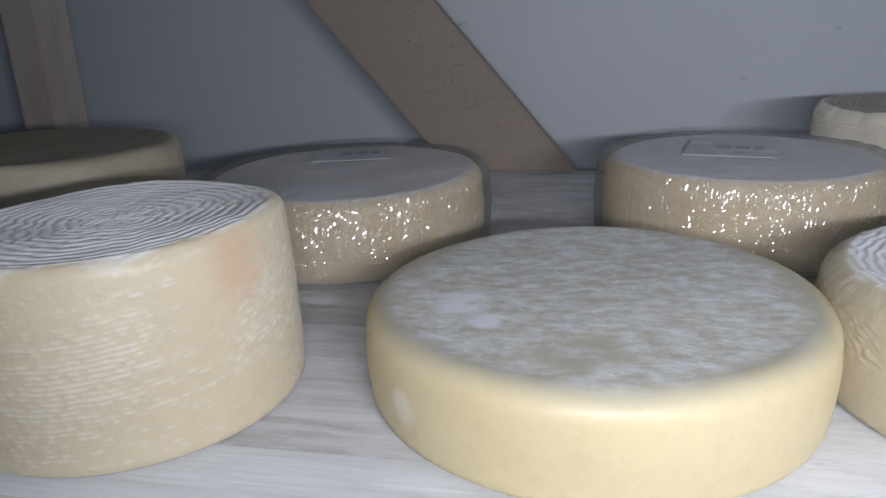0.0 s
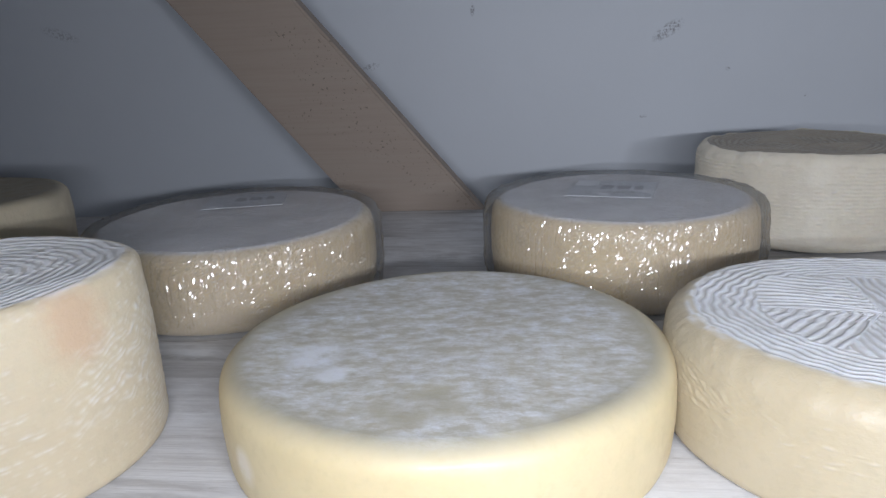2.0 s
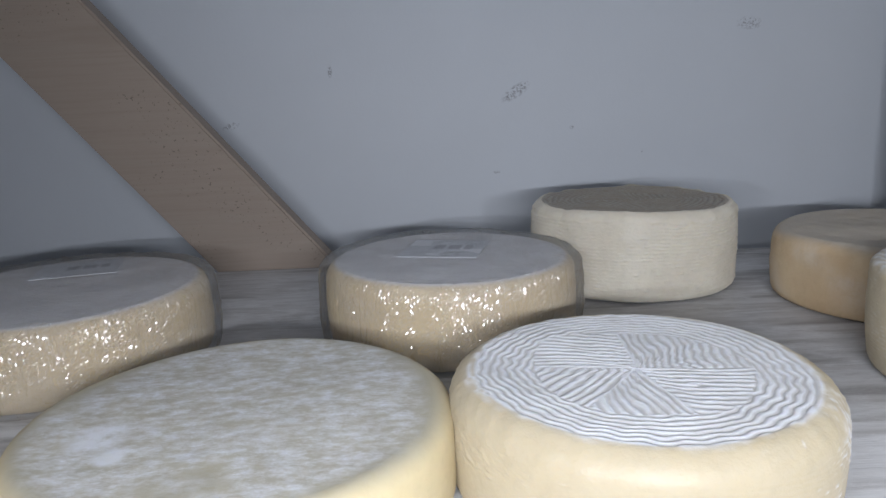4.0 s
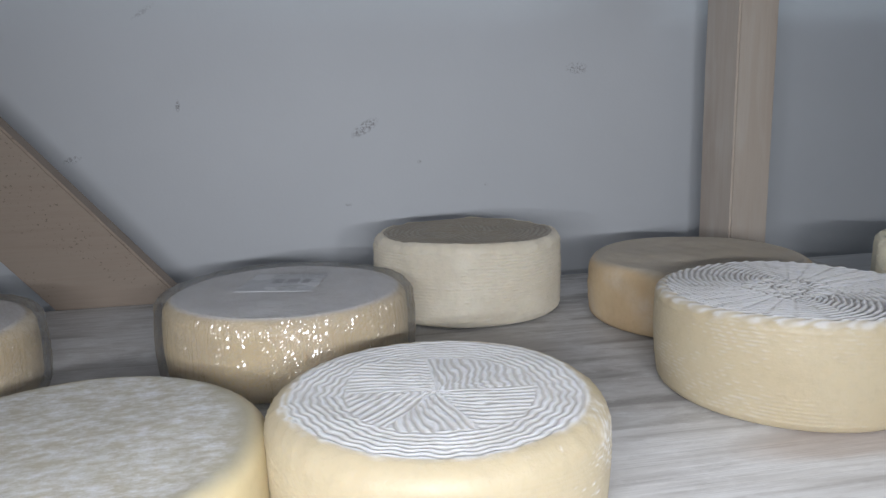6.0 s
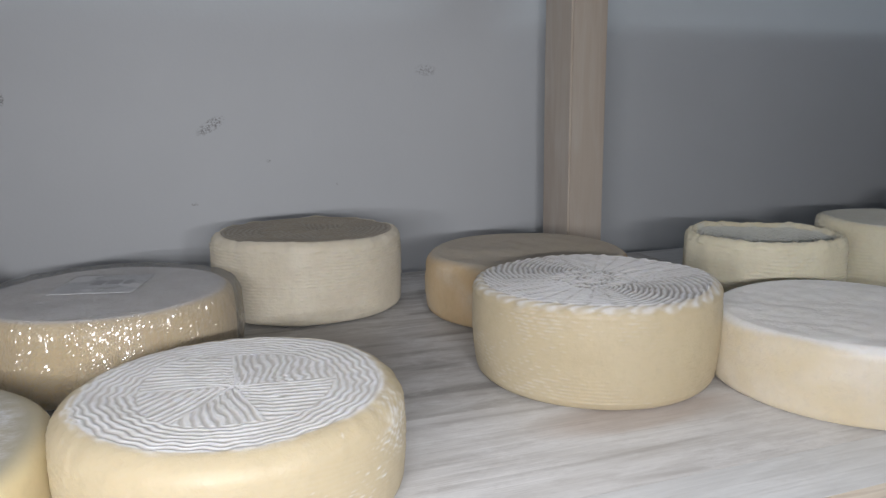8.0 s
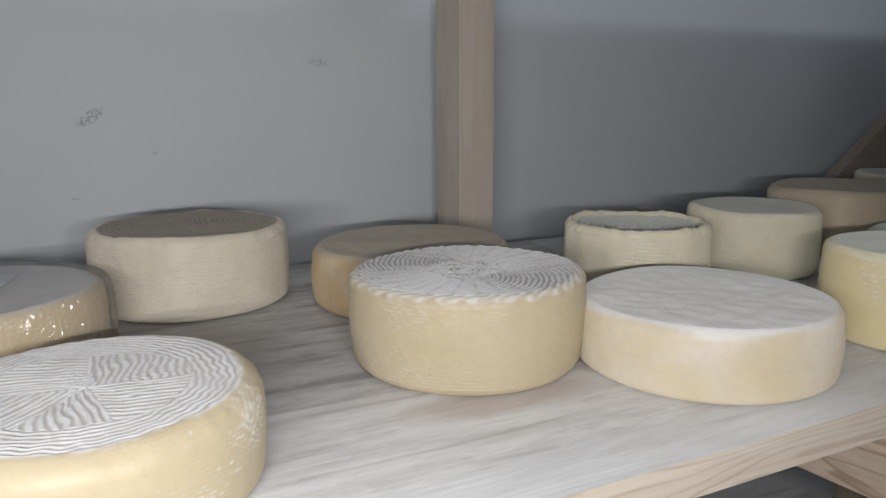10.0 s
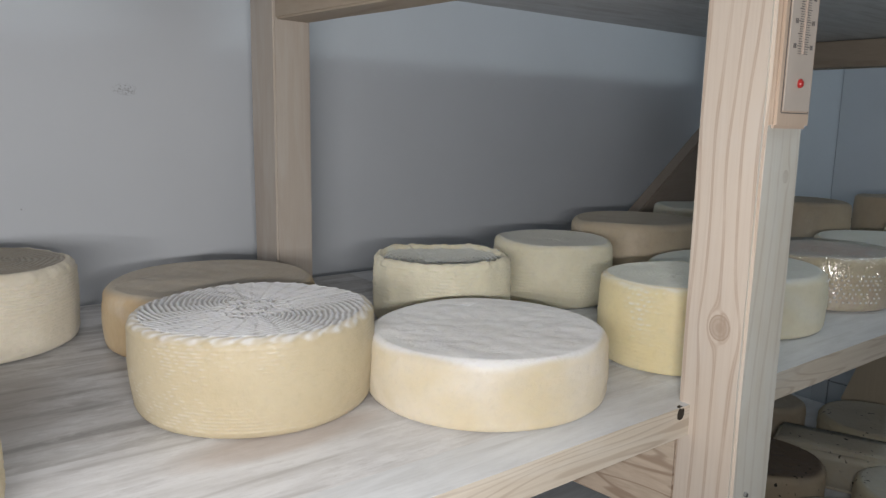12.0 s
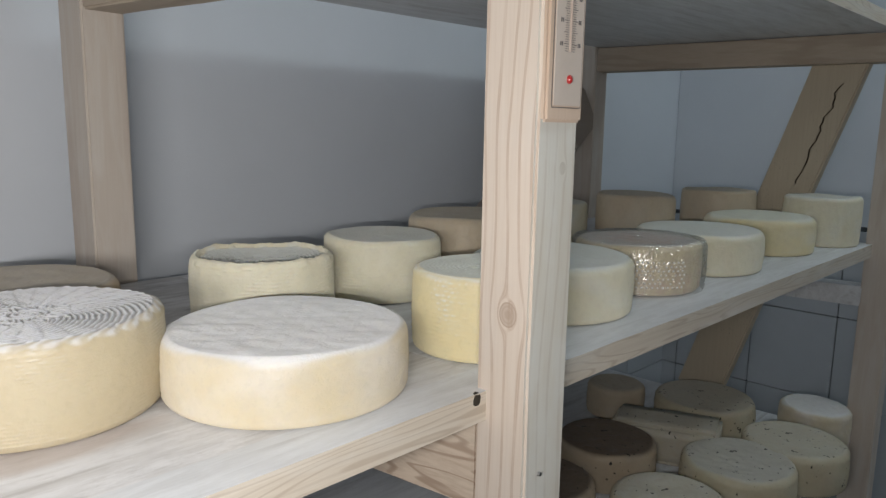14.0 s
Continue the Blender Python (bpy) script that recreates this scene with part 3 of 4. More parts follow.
def basket_side(R, h, seed, pitch=0.0032, amp=0.0003, cover=0.0, slant=0.0, fleck=1.0, thick=None):
    """Fine level ridges that a rush basket leaves: broken into flecks, a little slanting, denser in some places. thick: the angle, half width,
    lowest and highest part of the height, and slope of a patch of dense slanting ridges."""
    a, b, c, e = waves(seed, 8, 5, 2.5), waves(seed + 1, 14, 40, 40.0), waves(seed + 2, 9, 7, 9.0), waves(seed + 8, 30, 95, 110.0)

    def ridges(T, f):
        ph = f * h / pitch + slant * np.sin(T + 0.17) + 0.35 * a(T, f) + 0.2 * b(T, f)
        out = (0.5 + 0.5 * np.sin(2 * math.pi * ph)) * (0.04 + 0.96 * step(c(T, f) + 1.3 * fleck * e(T, f), 0.1 * fleck - cover - 0.1, 1.1 - cover))
        for at_, wide, low, high, slope in thick or ():
            off = (T - at_ + math.pi) % (2 * math.pi) - math.pi
            near = step(1 - np.abs(off) / wide + 0.35 * c(T, f), 0, 0.5) * step(f + 0.06 * b(T, f), low, low + 0.15) * step(high - f + 0.06 * b(T, f), 0, 0.15)
            dense = 0.5 + 0.5 * np.sin(2 * math.pi * (f * h / pitch * 0.8 + slope * off * R / pitch + 1.1 * b(T, f) + 0.5 * a(T, f)))
            out = np.maximum(out, 1.25 * near * dense * step(e(T, f), -0.45, 0.5))
        return out

    return lambda T, f: amp * 2 * ridges(T, f), ridges


def pinwheel(R, seed, inner=0.62, pitch=0.0038, edges=(0, 90, 175, 235, 285), weave=0.0):
    """Pressed weave of a basket's bottom: sectors of straight ridges in the middle, each set along its sector's far edge, and wavy rings round them."""
    a, b, c, d = waves(seed, 8, 6, 5.0), waves(seed + 5, 12, 30, 30.0), waves(seed + 6, 24, 90, 120.0), waves(seed + 7, 12, 14, 14.0)
    cuts = np.radians(np.array([*edges, edges[0] + 360.0]))

    def f(T, r):
        t = (T - cuts[0]) % (2 * math.pi) + cuts[0]
        far = cuts[np.clip(np.searchsorted(cuts, t, side="right"), 1, len(cuts) - 1)]
        fan = r ** 0.86 * R * np.sin(0.92 * (far - t)) / (pitch * 1.12) + 0.22 * a(T, r * 3) + 0.2 * b(T, r) + 0.3 * d(T, r)
        ring = r * R / pitch + 0.4 * a(T, r) + 0.3 * b(T, r) + weave * np.sin(31 * T + 9 * r + a(T, r)) + 0.25 * d(T, r)
        mid = inner + 0.05 * a(T, 0) + 0.015 * b(T, 0)
        s = np.where(r < mid, 0.5 + 0.5 * np.sin(2 * math.pi * fan), 0.5 + 0.5 * np.sin(2 * math.pi * ring))
        s = step(s, 0.08, 0.72)
        thick = 0.75 + 0.25 * step(d(T, r * 2) + 0.4 * c(T, r), -0.6, 0.5)
        return np.clip(s * thick + 0.12 * b(T, r * 2) + 0.16 * c(T, r), 0, 1)

    return f


def braid(R, seed, spokes=28, pitch=0.0052):
    """A plaited basket bottom: radial ropes parted by grooves, each crossed by short slanting strokes; loose strokes in the middle."""
    a, b, c = waves(seed, 8, 6, 5.0), waves(seed + 5, 12, 30, 30.0), waves(seed + 6, 24, 90, 120.0)

    def ropes(T, r, count):
        u = T * count / (2 * math.pi) + 0.8 * (1 - r) ** 1.4 + 0.1 * a(T, r) + 0.05 * b(T, r)
        cell = u % 1.0
        hill = step(np.sin(math.pi * cell) + 0.1 * b(T, r * 2), 0.4, 1.0)
        ph = r * R / pitch + 3.0 * (cell - 0.5) + 0.2 * b(T, r)
        strokes = step(0.5 + 0.5 * np.sin(2 * math.pi * ph), 0.15, 0.8)
        return (0.02 + 0.98 * hill) * (0.84 + 0.16 * strokes)

    def f(T, r):
        mid = 0.36 + 0.07 * a(T, 1.0)
        loose = step(0.5 + 0.5 * np.sin(25 * T + 5.0 * np.sin(r * R / pitch * 1.6 + 2 * a(T, r)) + 2.2 * b(T, r)), 0.1, 0.8)
        s = np.where(r > mid, ropes(T, r, spokes), loose)
        s = np.where(r < 0.1, 0.5 + 0.5 * np.sin(r * R / pitch * 6.28 + 3 * T), s)
        return np.clip(1.06 * s + 0.12 * b(T, r) + 0.16 * c(T, r), 0, 1)

    return f


def braid(R, seed, spokes=30, pitch=0.0056):
    """A plaited basket bottom: radial bundles, each crossed by short slanting ridges; half as many bundles near the middle."""
    a, b, c = waves(seed, 8, 6, 5.0), waves(seed + 5, 12, 30, 30.0), waves(seed + 6, 24, 90, 120.0)

    def bundles(T, r, count, turn):
        u = T * count / (2 * math.pi) + turn + 0.3 * r + 0.06 * a(T, r)
        cell = u % 1.0
        ph = r * R / pitch + 0.5 * (np.floor(u) % 2) + (cell - 0.5) * 1.5 + 0.2 * b(T, r)
        return (0.5 + 0.5 * np.sin(2 * math.pi * ph)) * (0.68 + 0.32 * step(np.sin(math.pi * cell), 0.1, 0.6))

    def f(T, r):
        mid = 0.33 + 0.05 * a(T, 1.0)
        s = np.where(r > mid, bundles(T, r, spokes, 0.0), 0.5 + 0.5 * np.sin(26 * T + 2.5 * np.sin(r * R / pitch * 2.2 + 2 * a(T, r)) + 1.5 * b(T, r)))
        s = np.where(r < 0.16, 0.5 + 0.5 * np.sin(r * R / pitch * 6.28 + 3 * T), s)
        return np.clip(1.3 * s - 0.08 + 0.2 * b(T, r) + 0.25 * c(T, r), 0, 1)

    return f


def rinds(ob, meshes, material):
    for name, me in zip(("side_rind", "top_rind"), meshes):
        me.materials.append(material)
        p = new(name, me)
        p.parent = ob
    return ob


def cheese(meshes, material, x, y, z, label, group="cheeses on the shelf"):
    return rinds(thing("cheese", (x, y, z), label, "cheese", group), meshes, material)


def woven(R, h, x, y, material, label, top, seed, amp=0.0006, side_amp=0.00028, side_pitch=0.0031, edge=0.014, scallop=0, cover=0.0, side_bloom=0.5, top_bloom=(0.25, 0.95), top_mould=0.75, rim=0.93, slant=0.0, facets=0.0, ragged=0.0, spread=-0.1, n=420, rows=(100, 125), fleck=1.0, thick=None, lip=0.0, **more):
    side, lines = basket_side(R, h, seed, side_pitch, side_amp, cover, slant, fleck, thick)
    coarse, fray, facet = waves(seed + 9, 9, 12, 1.0), waves(seed + 10, 16, 48, 1.0), waves(seed + 13, 9, 16, 1.5)

    def rough_rim(T, q):
        lobes = 1.5 * np.abs(np.sin(scallop * T / 2 + 0.94)) - 1.0 if scallop else 0.0
        return coarse(T, q) * (0.3 if scallop else 1.0) + 0.5 * fray(T, q) + lobes


    def relief(T, r, f, zone):
        on_top = np.where(zone == 3, 1.0, np.where(zone == 2, step(f, 0.92, 0.97), 0.0))
        d = on_top * amp * top(T, r) * np.where(zone == 2, 0.15 if scallop else 0.45, 1.0) + (1 - on_top) * np.where(zone >= 1, side(T, f), 0)
        if scallop:
            d = d + 0.0007 * np.where(zone >= 2, np.abs(np.sin(scallop * T / 2 + 0.94)), 0) * step(r, 0.86, 0.97)
            d = d + 0.0006 * np.where(zone == 1, np.abs(np.sin(scallop * T / 2 + 0.94)) * (step(f, 0.75, 1.0) + step(0.12 - f, 0, 0.1)), 0)
        if lip:  # a crumbly rim that stands over a sunken top
            d = d - lip * np.where(zone == 3, step(0.93 + 0.03 * fray(T, 0) - r, 0, 0.05), 0) + 0.25 * lip * np.where(zone >= 2, fray(T, r * 5) + 0.6 * coarse(T, 1), 0) * step(r, 0.85, 0.93)
        if facets:
            d = d + facets * facet(T, 0.4 * f) * np.where(zone == 1, 1.0, np.where(zone == 2, 0.5, 0.15 * step(r, 0.6, 1.0)))
        if ragged:
            d = d + ragged * fray(T, f) * np.where(zone == 2, 1, 0) + ragged * 1.2 * np.where(zone == 1, step(0.12 - f, 0, 0.1), 0) * fray(T, 3.0)
        return d

    def bloom(T, r, f, zone):
        edge_line = step(rim + 0.035 * rough_rim(T, 0) - r, -0.02, 0.03)
        if scallop:  # white points hang over the shoulder between the notches
            edge_line = np.where(zone == 2, step(f - 0.97 + 0.04 * np.abs(np.sin(scallop * T / 2 + 0.94)) + 0.012 * fray(T, 0), 0, 0.02), 1.0)
        t = np.where(zone == 3, edge_line, np.where(zone == 2, edge_line * step(f, 0.9, 0.98), 0)) * (top_bloom[0] + (top_bloom[1] - top_bloom[0]) * np.where((zone == 2) & bool(scallop), 0.25 + 0.55 * top(T, np.minimum(r, 0.97)), top(T, r)))
        return t + np.where((zone == 1) | (zone == 2), 1 - np.where(zone == 2, edge_line * step(f, 0.9, 0.98), 0), 0) * side_bloom * lines(T, f) * step(waves(seed + 3, 7, 4, 4.0)(T, f), spread, spread + 0.7)

    def mould(T, r, f, zone):
        return np.where(zone == 3, step(rim + 0.035 * rough_rim(T, 0) - r, -0.02, 0.03), 0) * top_mould

    me = wheel(R, h, n, edge, relief=relief, bloom=bloom, mould=mould, seed=seed, side_rows=rows[0], top_rows=rows[1], **more)
    return cheese(me, material, x, y, S, label)


def smooth(R, h, x, y, z, material, label, seed, edge=0.014, top_bloom=0.8, top_mould=0.9, rim=0.9, side_bloom=0.15, group="cheeses on the shelf", n=140, pits=0.0004, soft=(-0.03, 0.06), patches=None, lean=None, **more):
    g1, g2 = field(seed + 11, 12, 9.0), field(seed + 12, 18, 34.0)
    w, u, e = waves(seed, 12, 9, 9.0), waves(seed + 4, 14, 30, 30.0), waves(seed + 7, 8, 7, 1.0)

    def cover(T, r, f, zone):
        line = step(rim + 0.03 * e(T, 0) - r, soft[0], soft[1])
        return np.where(zone == 3, line, np.where(zone == 2, step(f, 0.8, 1.0) * line, 0))

    def powder(T, r, f, zone):
        w0 = cover(T, r, f, zone)
        if patches:
            w0 = w0 * step(field(seed + 21, 9, 5.0)(T, r) + 0.6 * g1(T, r) + 0.45 * g2(T, r) + patches + (lean[1] * r * np.cos(T - lean[0]) if lean else 0.0), -0.5, 0.9) * step(0.95 + 0.04 * e(T, 0) - r, 0.0, 0.12)
        return w0

    me = wheel(R, h, n, edge, seed=seed,
               relief=lambda T, r, f, zone: np.where(zone == 3, pits * (g1(T, r) + 0.6 * g2(T, r)) * step(1 - r, 0, 0.2), np.where(zone >= 1, pits * (w(T, f) + 0.7 * u(T, f)) * step(1.03 - f, 0, 0.15), 0)),
               bloom=lambda T, r, f, zone: powder(T, r, f, zone) * top_bloom + np.where((zone == 1) | (zone == 2), side_bloom * step(w(T, f), 0.0, 0.8), 0),
               mould=lambda T, r, f, zone: cover(T, r, f, zone) * top_mould, **more)
    return cheese(me, material, x, y, z, label, group)


WAXY = rind("waxy_rind", (0.62, 0.515, 0.305), (0.64, 0.545, 0.34), rough=0.52, mould=(0.37, 0.345, 0.27), bloom=(0.68, 0.70, 0.74), blotch=95.0, thin=(0.42, 0.66), stretch=(0.7, 1.3, 1.0), coat=0.1, dry=0.1, relief=0.00012, marks=(((-0.085, -0.087, 0.024), 0.012, (0.74, 0.68, 0.57), 0.8), ((-0.064, -0.03, 0.053), 0.02, (0.68, 0.70, 0.74), 0.85), ((-0.05, -0.05, 0.053), 0.011, (0.68, 0.70, 0.74), 0.8)))
CREAM = rind("cream_rind", (0.50, 0.435, 0.31), (0.49, 0.415, 0.28), mould=(0.40, 0.40, 0.41), bloom=(0.72, 0.735, 0.765), thin=(0.12, 0.36), relief=0.0004)
BLUSH = rind("blushing_rind", (0.61, 0.535, 0.39), (0.58, 0.49, 0.34), mould=(0.40, 0.40, 0.41), bloom=(0.80, 0.805, 0.82), thin=(0.2, 0.45), relief=0.0004,
             marks=(((0.084, -0.03, 0.086), 0.024, (0.57, 0.40, 0.27), 0.7), ((0.066, -0.066, 0.078), 0.0012, (0.2, 0.16, 0.12), 0.8), ((0.0, -0.094, 0.05), 0.003, (0.3, 0.18, 0.1), 0.9), ((-0.03, -0.088, 0.066), 0.003, (0.3, 0.18, 0.1), 0.8)))
IVORY = rind("ivory_rind", (0.70, 0.66, 0.56), (0.64, 0.59, 0.49), mould=(0.25, 0.22, 0.175), bloom=(0.62, 0.60, 0.54), thin=(0.3, 0.6), patch=16.0, dry=0.5)
PALE = rind("pale_rind", (0.75, 0.72, 0.585), (0.73, 0.68, 0.52), mould=(0.58, 0.61, 0.585), bloom=(0.76, 0.78, 0.75), thin=(0.2, 0.55), dry=0.5)
LEMON = rind("lemon_rind", (0.71, 0.62, 0.38), (0.73, 0.67, 0.48), mould=(0.56, 0.61, 0.56), bloom=(0.74, 0.75, 0.72), thin=(0.2, 0.5), relief=0.0004, dry=0.5)
TAWNY = rind("tawny_rind", (0.52, 0.385, 0.235), (0.57, 0.455, 0.30), mould=(0.37, 0.33, 0.27), bloom=(0.6, 0.57, 0.52), thin=(0.4, 0.65), patch=24.0, dry=0.5)
TAN = rind("tan_rind", (0.58, 0.50, 0.38), (0.54, 0.44, 0.32), mould=(0.36, 0.33, 0.27), bloom=(0.55, 0.54, 0.48), thin=(0.4, 0.65), dry=0.5)
OLIVE = rind("olive_rind", (0.55, 0.50, 0.38), (0.45, 0.39, 0.28), mould=(0.20, 0.18, 0.135), bloom=(0.6, 0.58, 0.5), thin=(0.4, 0.65))
DUSTY = rind("dusty_rind", (0.60, 0.52, 0.365), (0.64, 0.585, 0.49), mould=(0.60, 0.60, 0.59), bloom=(0.74, 0.745, 0.755), thin=(0.08, 0.5), patch=20.0, dry=0.5)
# mould here is the film's haze and wall reflection, put into the rind
UNDER = rind("wrapped_rind", (0.64, 0.53, 0.345), (0.58, 0.475, 0.325), mould=(0.64, 0.65, 0.69), bloom=(0.5, 0.5, 0.52))
PINKISH = rind("pinkish_rind", (0.74, 0.65, 0.45), (0.72, 0.66, 0.42), mould=(0.62, 0.62, 0.6), bloom=(0.5, 0.5, 0.52), marks=(((0, 0, 0), 0.135, (0.68, 0.50, 0.42), 1.0),))
PEPPER = rind("peppered_rind", (0.50, 0.465, 0.34), (0.52, 0.435, 0.31), mould=(0.45, 0.43, 0.38), bloom=(0.56, 0.55, 0.5), specks=0.3)
RUST = rind("rusty_rind", (0.54, 0.45, 0.33), (0.48, 0.38, 0.27), mould=(0.17, 0.125, 0.09), bloom=(0.4, 0.37, 0.33), specks=0.2)

# tall wheel with a ringed top, rosy at one shoulder
woven(0.0895, 0.101, 0.724, -0.759, BLUSH, "tall cream cheese wheel with a ringed white top and rosy shoulder", pinwheel(0.093, 21, 0.2, 0.0068, (20, 120, 200, 290), 0.05), 20, amp=0.0008, side_amp=0.00025, side_bloom=0.42, cover=0.0, fleck=1.35, spread=-0.75, slant=-3.0, rim=0.955, taper=-0.03, bulge=0.012, edge=0.0075, top_bloom=(0.3, 0.9), side_pitch=0.0026,
      thick=((-0.1, 0.5, 0.28, 0.86, -0.22), (0.35, 0.4, 0.4, 0.9, -0.28)))
# broad smooth wheel with a powdery grey top
smooth(0.118, 0.054, 0.972, -0.72, S, WAXY, "broad smooth yellow cheese wheel with a powdery grey-white top", 31, edge=0.011, top_bloom=1.0, top_mould=0.95, rim=0.985, soft=(-0.06, 0.08), patches=2.1, lean=(1.9, 0.55), side_bloom=0.03, n=200, bulge=0.018, pits=0.00022, dish=0.0)
# wheel with a pressed pinwheel on top
woven(0.103, 0.066, 1.194, -0.716, CREAM, "cream cheese wheel with a white woven pinwheel top", pinwheel(0.103, 41, 0.58, 0.0047, (-6, 88, 172, 232, 284), 0.11), 40, side_bloom=0.75, cover=-0.5, fleck=1.6, slant=5.0, rim=0.905, edge=0.014, top_bloom=(0.22, 0.95), top_mould=0.8, amp=0.0006, side_amp=0.0003, ragged=0.0003, n=460,
      thick=((0.1, 0.85, 0.2, 1.15, 0.5), (3.1, 0.95, 0.4, 1.2, 0.4)))
# wheel with a plaited, scalloped top
woven(0.105, 0.083, 1.51, -0.613, CREAM, "cream cheese wheel with a plaited white top and scalloped rim", braid(0.103, 51), 50, side_bloom=0.26, cover=-0.1, fleck=1.5, side_amp=0.0002, rim=0.985, edge=0.0085, scallop=28, amp=0.0016, top_bloom=(0.0, 0.9), top_mould=0.9, taper=0.03, bulge=0.03)
# tall ribbed wheel at the back
woven(0.11, 0.091, 1.306, -0.289, IVORY, "tall ivory cheese wheel with fine level ribs and brown top", pinwheel(0.11, 61, 0.5, 0.006), 60, side_bloom=0.2, cover=0.4, fleck=1.3, rim=0.93, edge=0.01, amp=0.0009, top_bloom=(0.0, 0.3), top_mould=1.0, side_pitch=0.0036, side_amp=0.00045, bulge=0.01, wob=0.012, facets=0.003, ragged=0.0014)
smooth(0.117, 0.069, 1.545, -0.402, S, TAWNY, "tawny cheese wheel with a brown top and pale shoulder", 71, edge=0.012, top_bloom=0.2, top_mould=1.0, rim=0.98, side_bloom=0.5, pits=0.0007)
smooth(0.113, 0.061, 1.699, -0.717, S, DUSTY, "broad pale cheese wheel with a dusty white top", 81, edge=0.009, top_bloom=0.85, top_mould=0.9, rim=0.985, soft=(-0.02, 0.03), side_bloom=0.3, n=240, pits=0.0007, bulge=0.015)
woven(0.089, 0.083, 1.822, -0.48, PALE, "small ivory cheese with a rough-rimmed, blue-grey top", pinwheel(0.089, 91, 0.3, 0.005), 90, side_bloom=0.3, cover=0.1, rim=0.88, edge=0.008, amp=0.0016, top_bloom=(0.1, 0.7), top_mould=0.9, side_pitch=0.0042, side_amp=0.0006, n=260, rows=(70, 80), dish=0.08, ragged=0.0014, facets=0.0014, lip=0.005)
woven(0.085, 0.088, 2.024, -0.481, PALE, "tall pale cheese wheel, smooth with faint ribs", pinwheel(0.085, 101, 0.2, 0.005), 100, side_bloom=0.2, cover=0.2, rim=0.97, edge=0.008, amp=0.0005, top_bloom=(0.3, 0.6), top_mould=0.6, side_pitch=0.0042, side_amp=0.0004, n=220, rows=(70, 50))
woven(0.08, 0.092, 1.935, -0.757, LEMON, "tall yellow cheese with ribbed patches and pale green top", pinwheel(0.08, 111, 0.2, 0.005), 110, side_bloom=0.95, cover=-0.15, rim=0.99, edge=0.008, amp=0.0007, top_bloom=(0.3, 0.7), top_mould=0.8, side_pitch=0.005, side_amp=0.0007, n=220, rows=(80, 50))
for row in (
    (0.106, 0.099, 2.257, -0.445, TAN, "tan cheese wheel with a rounded shoulder", 0.2, 0.6, 0.012),
    (0.112, 0.074, 2.141, -0.702, PALE, "broad pale cheese wheel with a grey-white top", 0.6, 0.8, 0.012),
    (0.111, 0.071, 2.596, -0.705, PALE, "pale yellow cheese wheel with a greyish top", 0.4, 0.7, 0.012),
    (0.109, 0.073, 2.889, -0.703, LEMON, "yellow cheese wheel with a smooth rounded edge", 0.3, 0.6, 0.016),
    (0.079, 0.107, 3.081, -0.768, PALE, "tall narrow cheese wheel at the shelf's end", 0.3, 0.6, 0.01),
    (0.085, 0.108, 3.05, -0.543, TAN, "tall tan cheese wheel beside the end frame", 0.2, 0.5, 0.008),
    (0.085, 0.107, 2.781, -0.471, TAN, "pinkish tan cheese wheel in the back row", 0.2, 0.5, 0.01),
    (0.1, 0.085, 2.66, -0.305, PALE, "pale cheese wheel by the wall", 0.3, 0.5, 0.01),
):
    R, h, x, y, mt, label, tb, tm, edge = row
    smooth(R, h, x, y, S, mt, label, int(x * 1000), edge=edge, top_bloom=tb, top_mould=tm, rim=0.97, side_bloom=0.35, pits=0.0006)
smooth(0.112, 0.093, 0.475, -0.495, S, OLIVE, "cheese wheel with a dark olive top and pale wavy side", 131, edge=0.01, top_bloom=0.1, top_mould=1.0, rim=0.97, side_bloom=0.7, pits=0.0009)


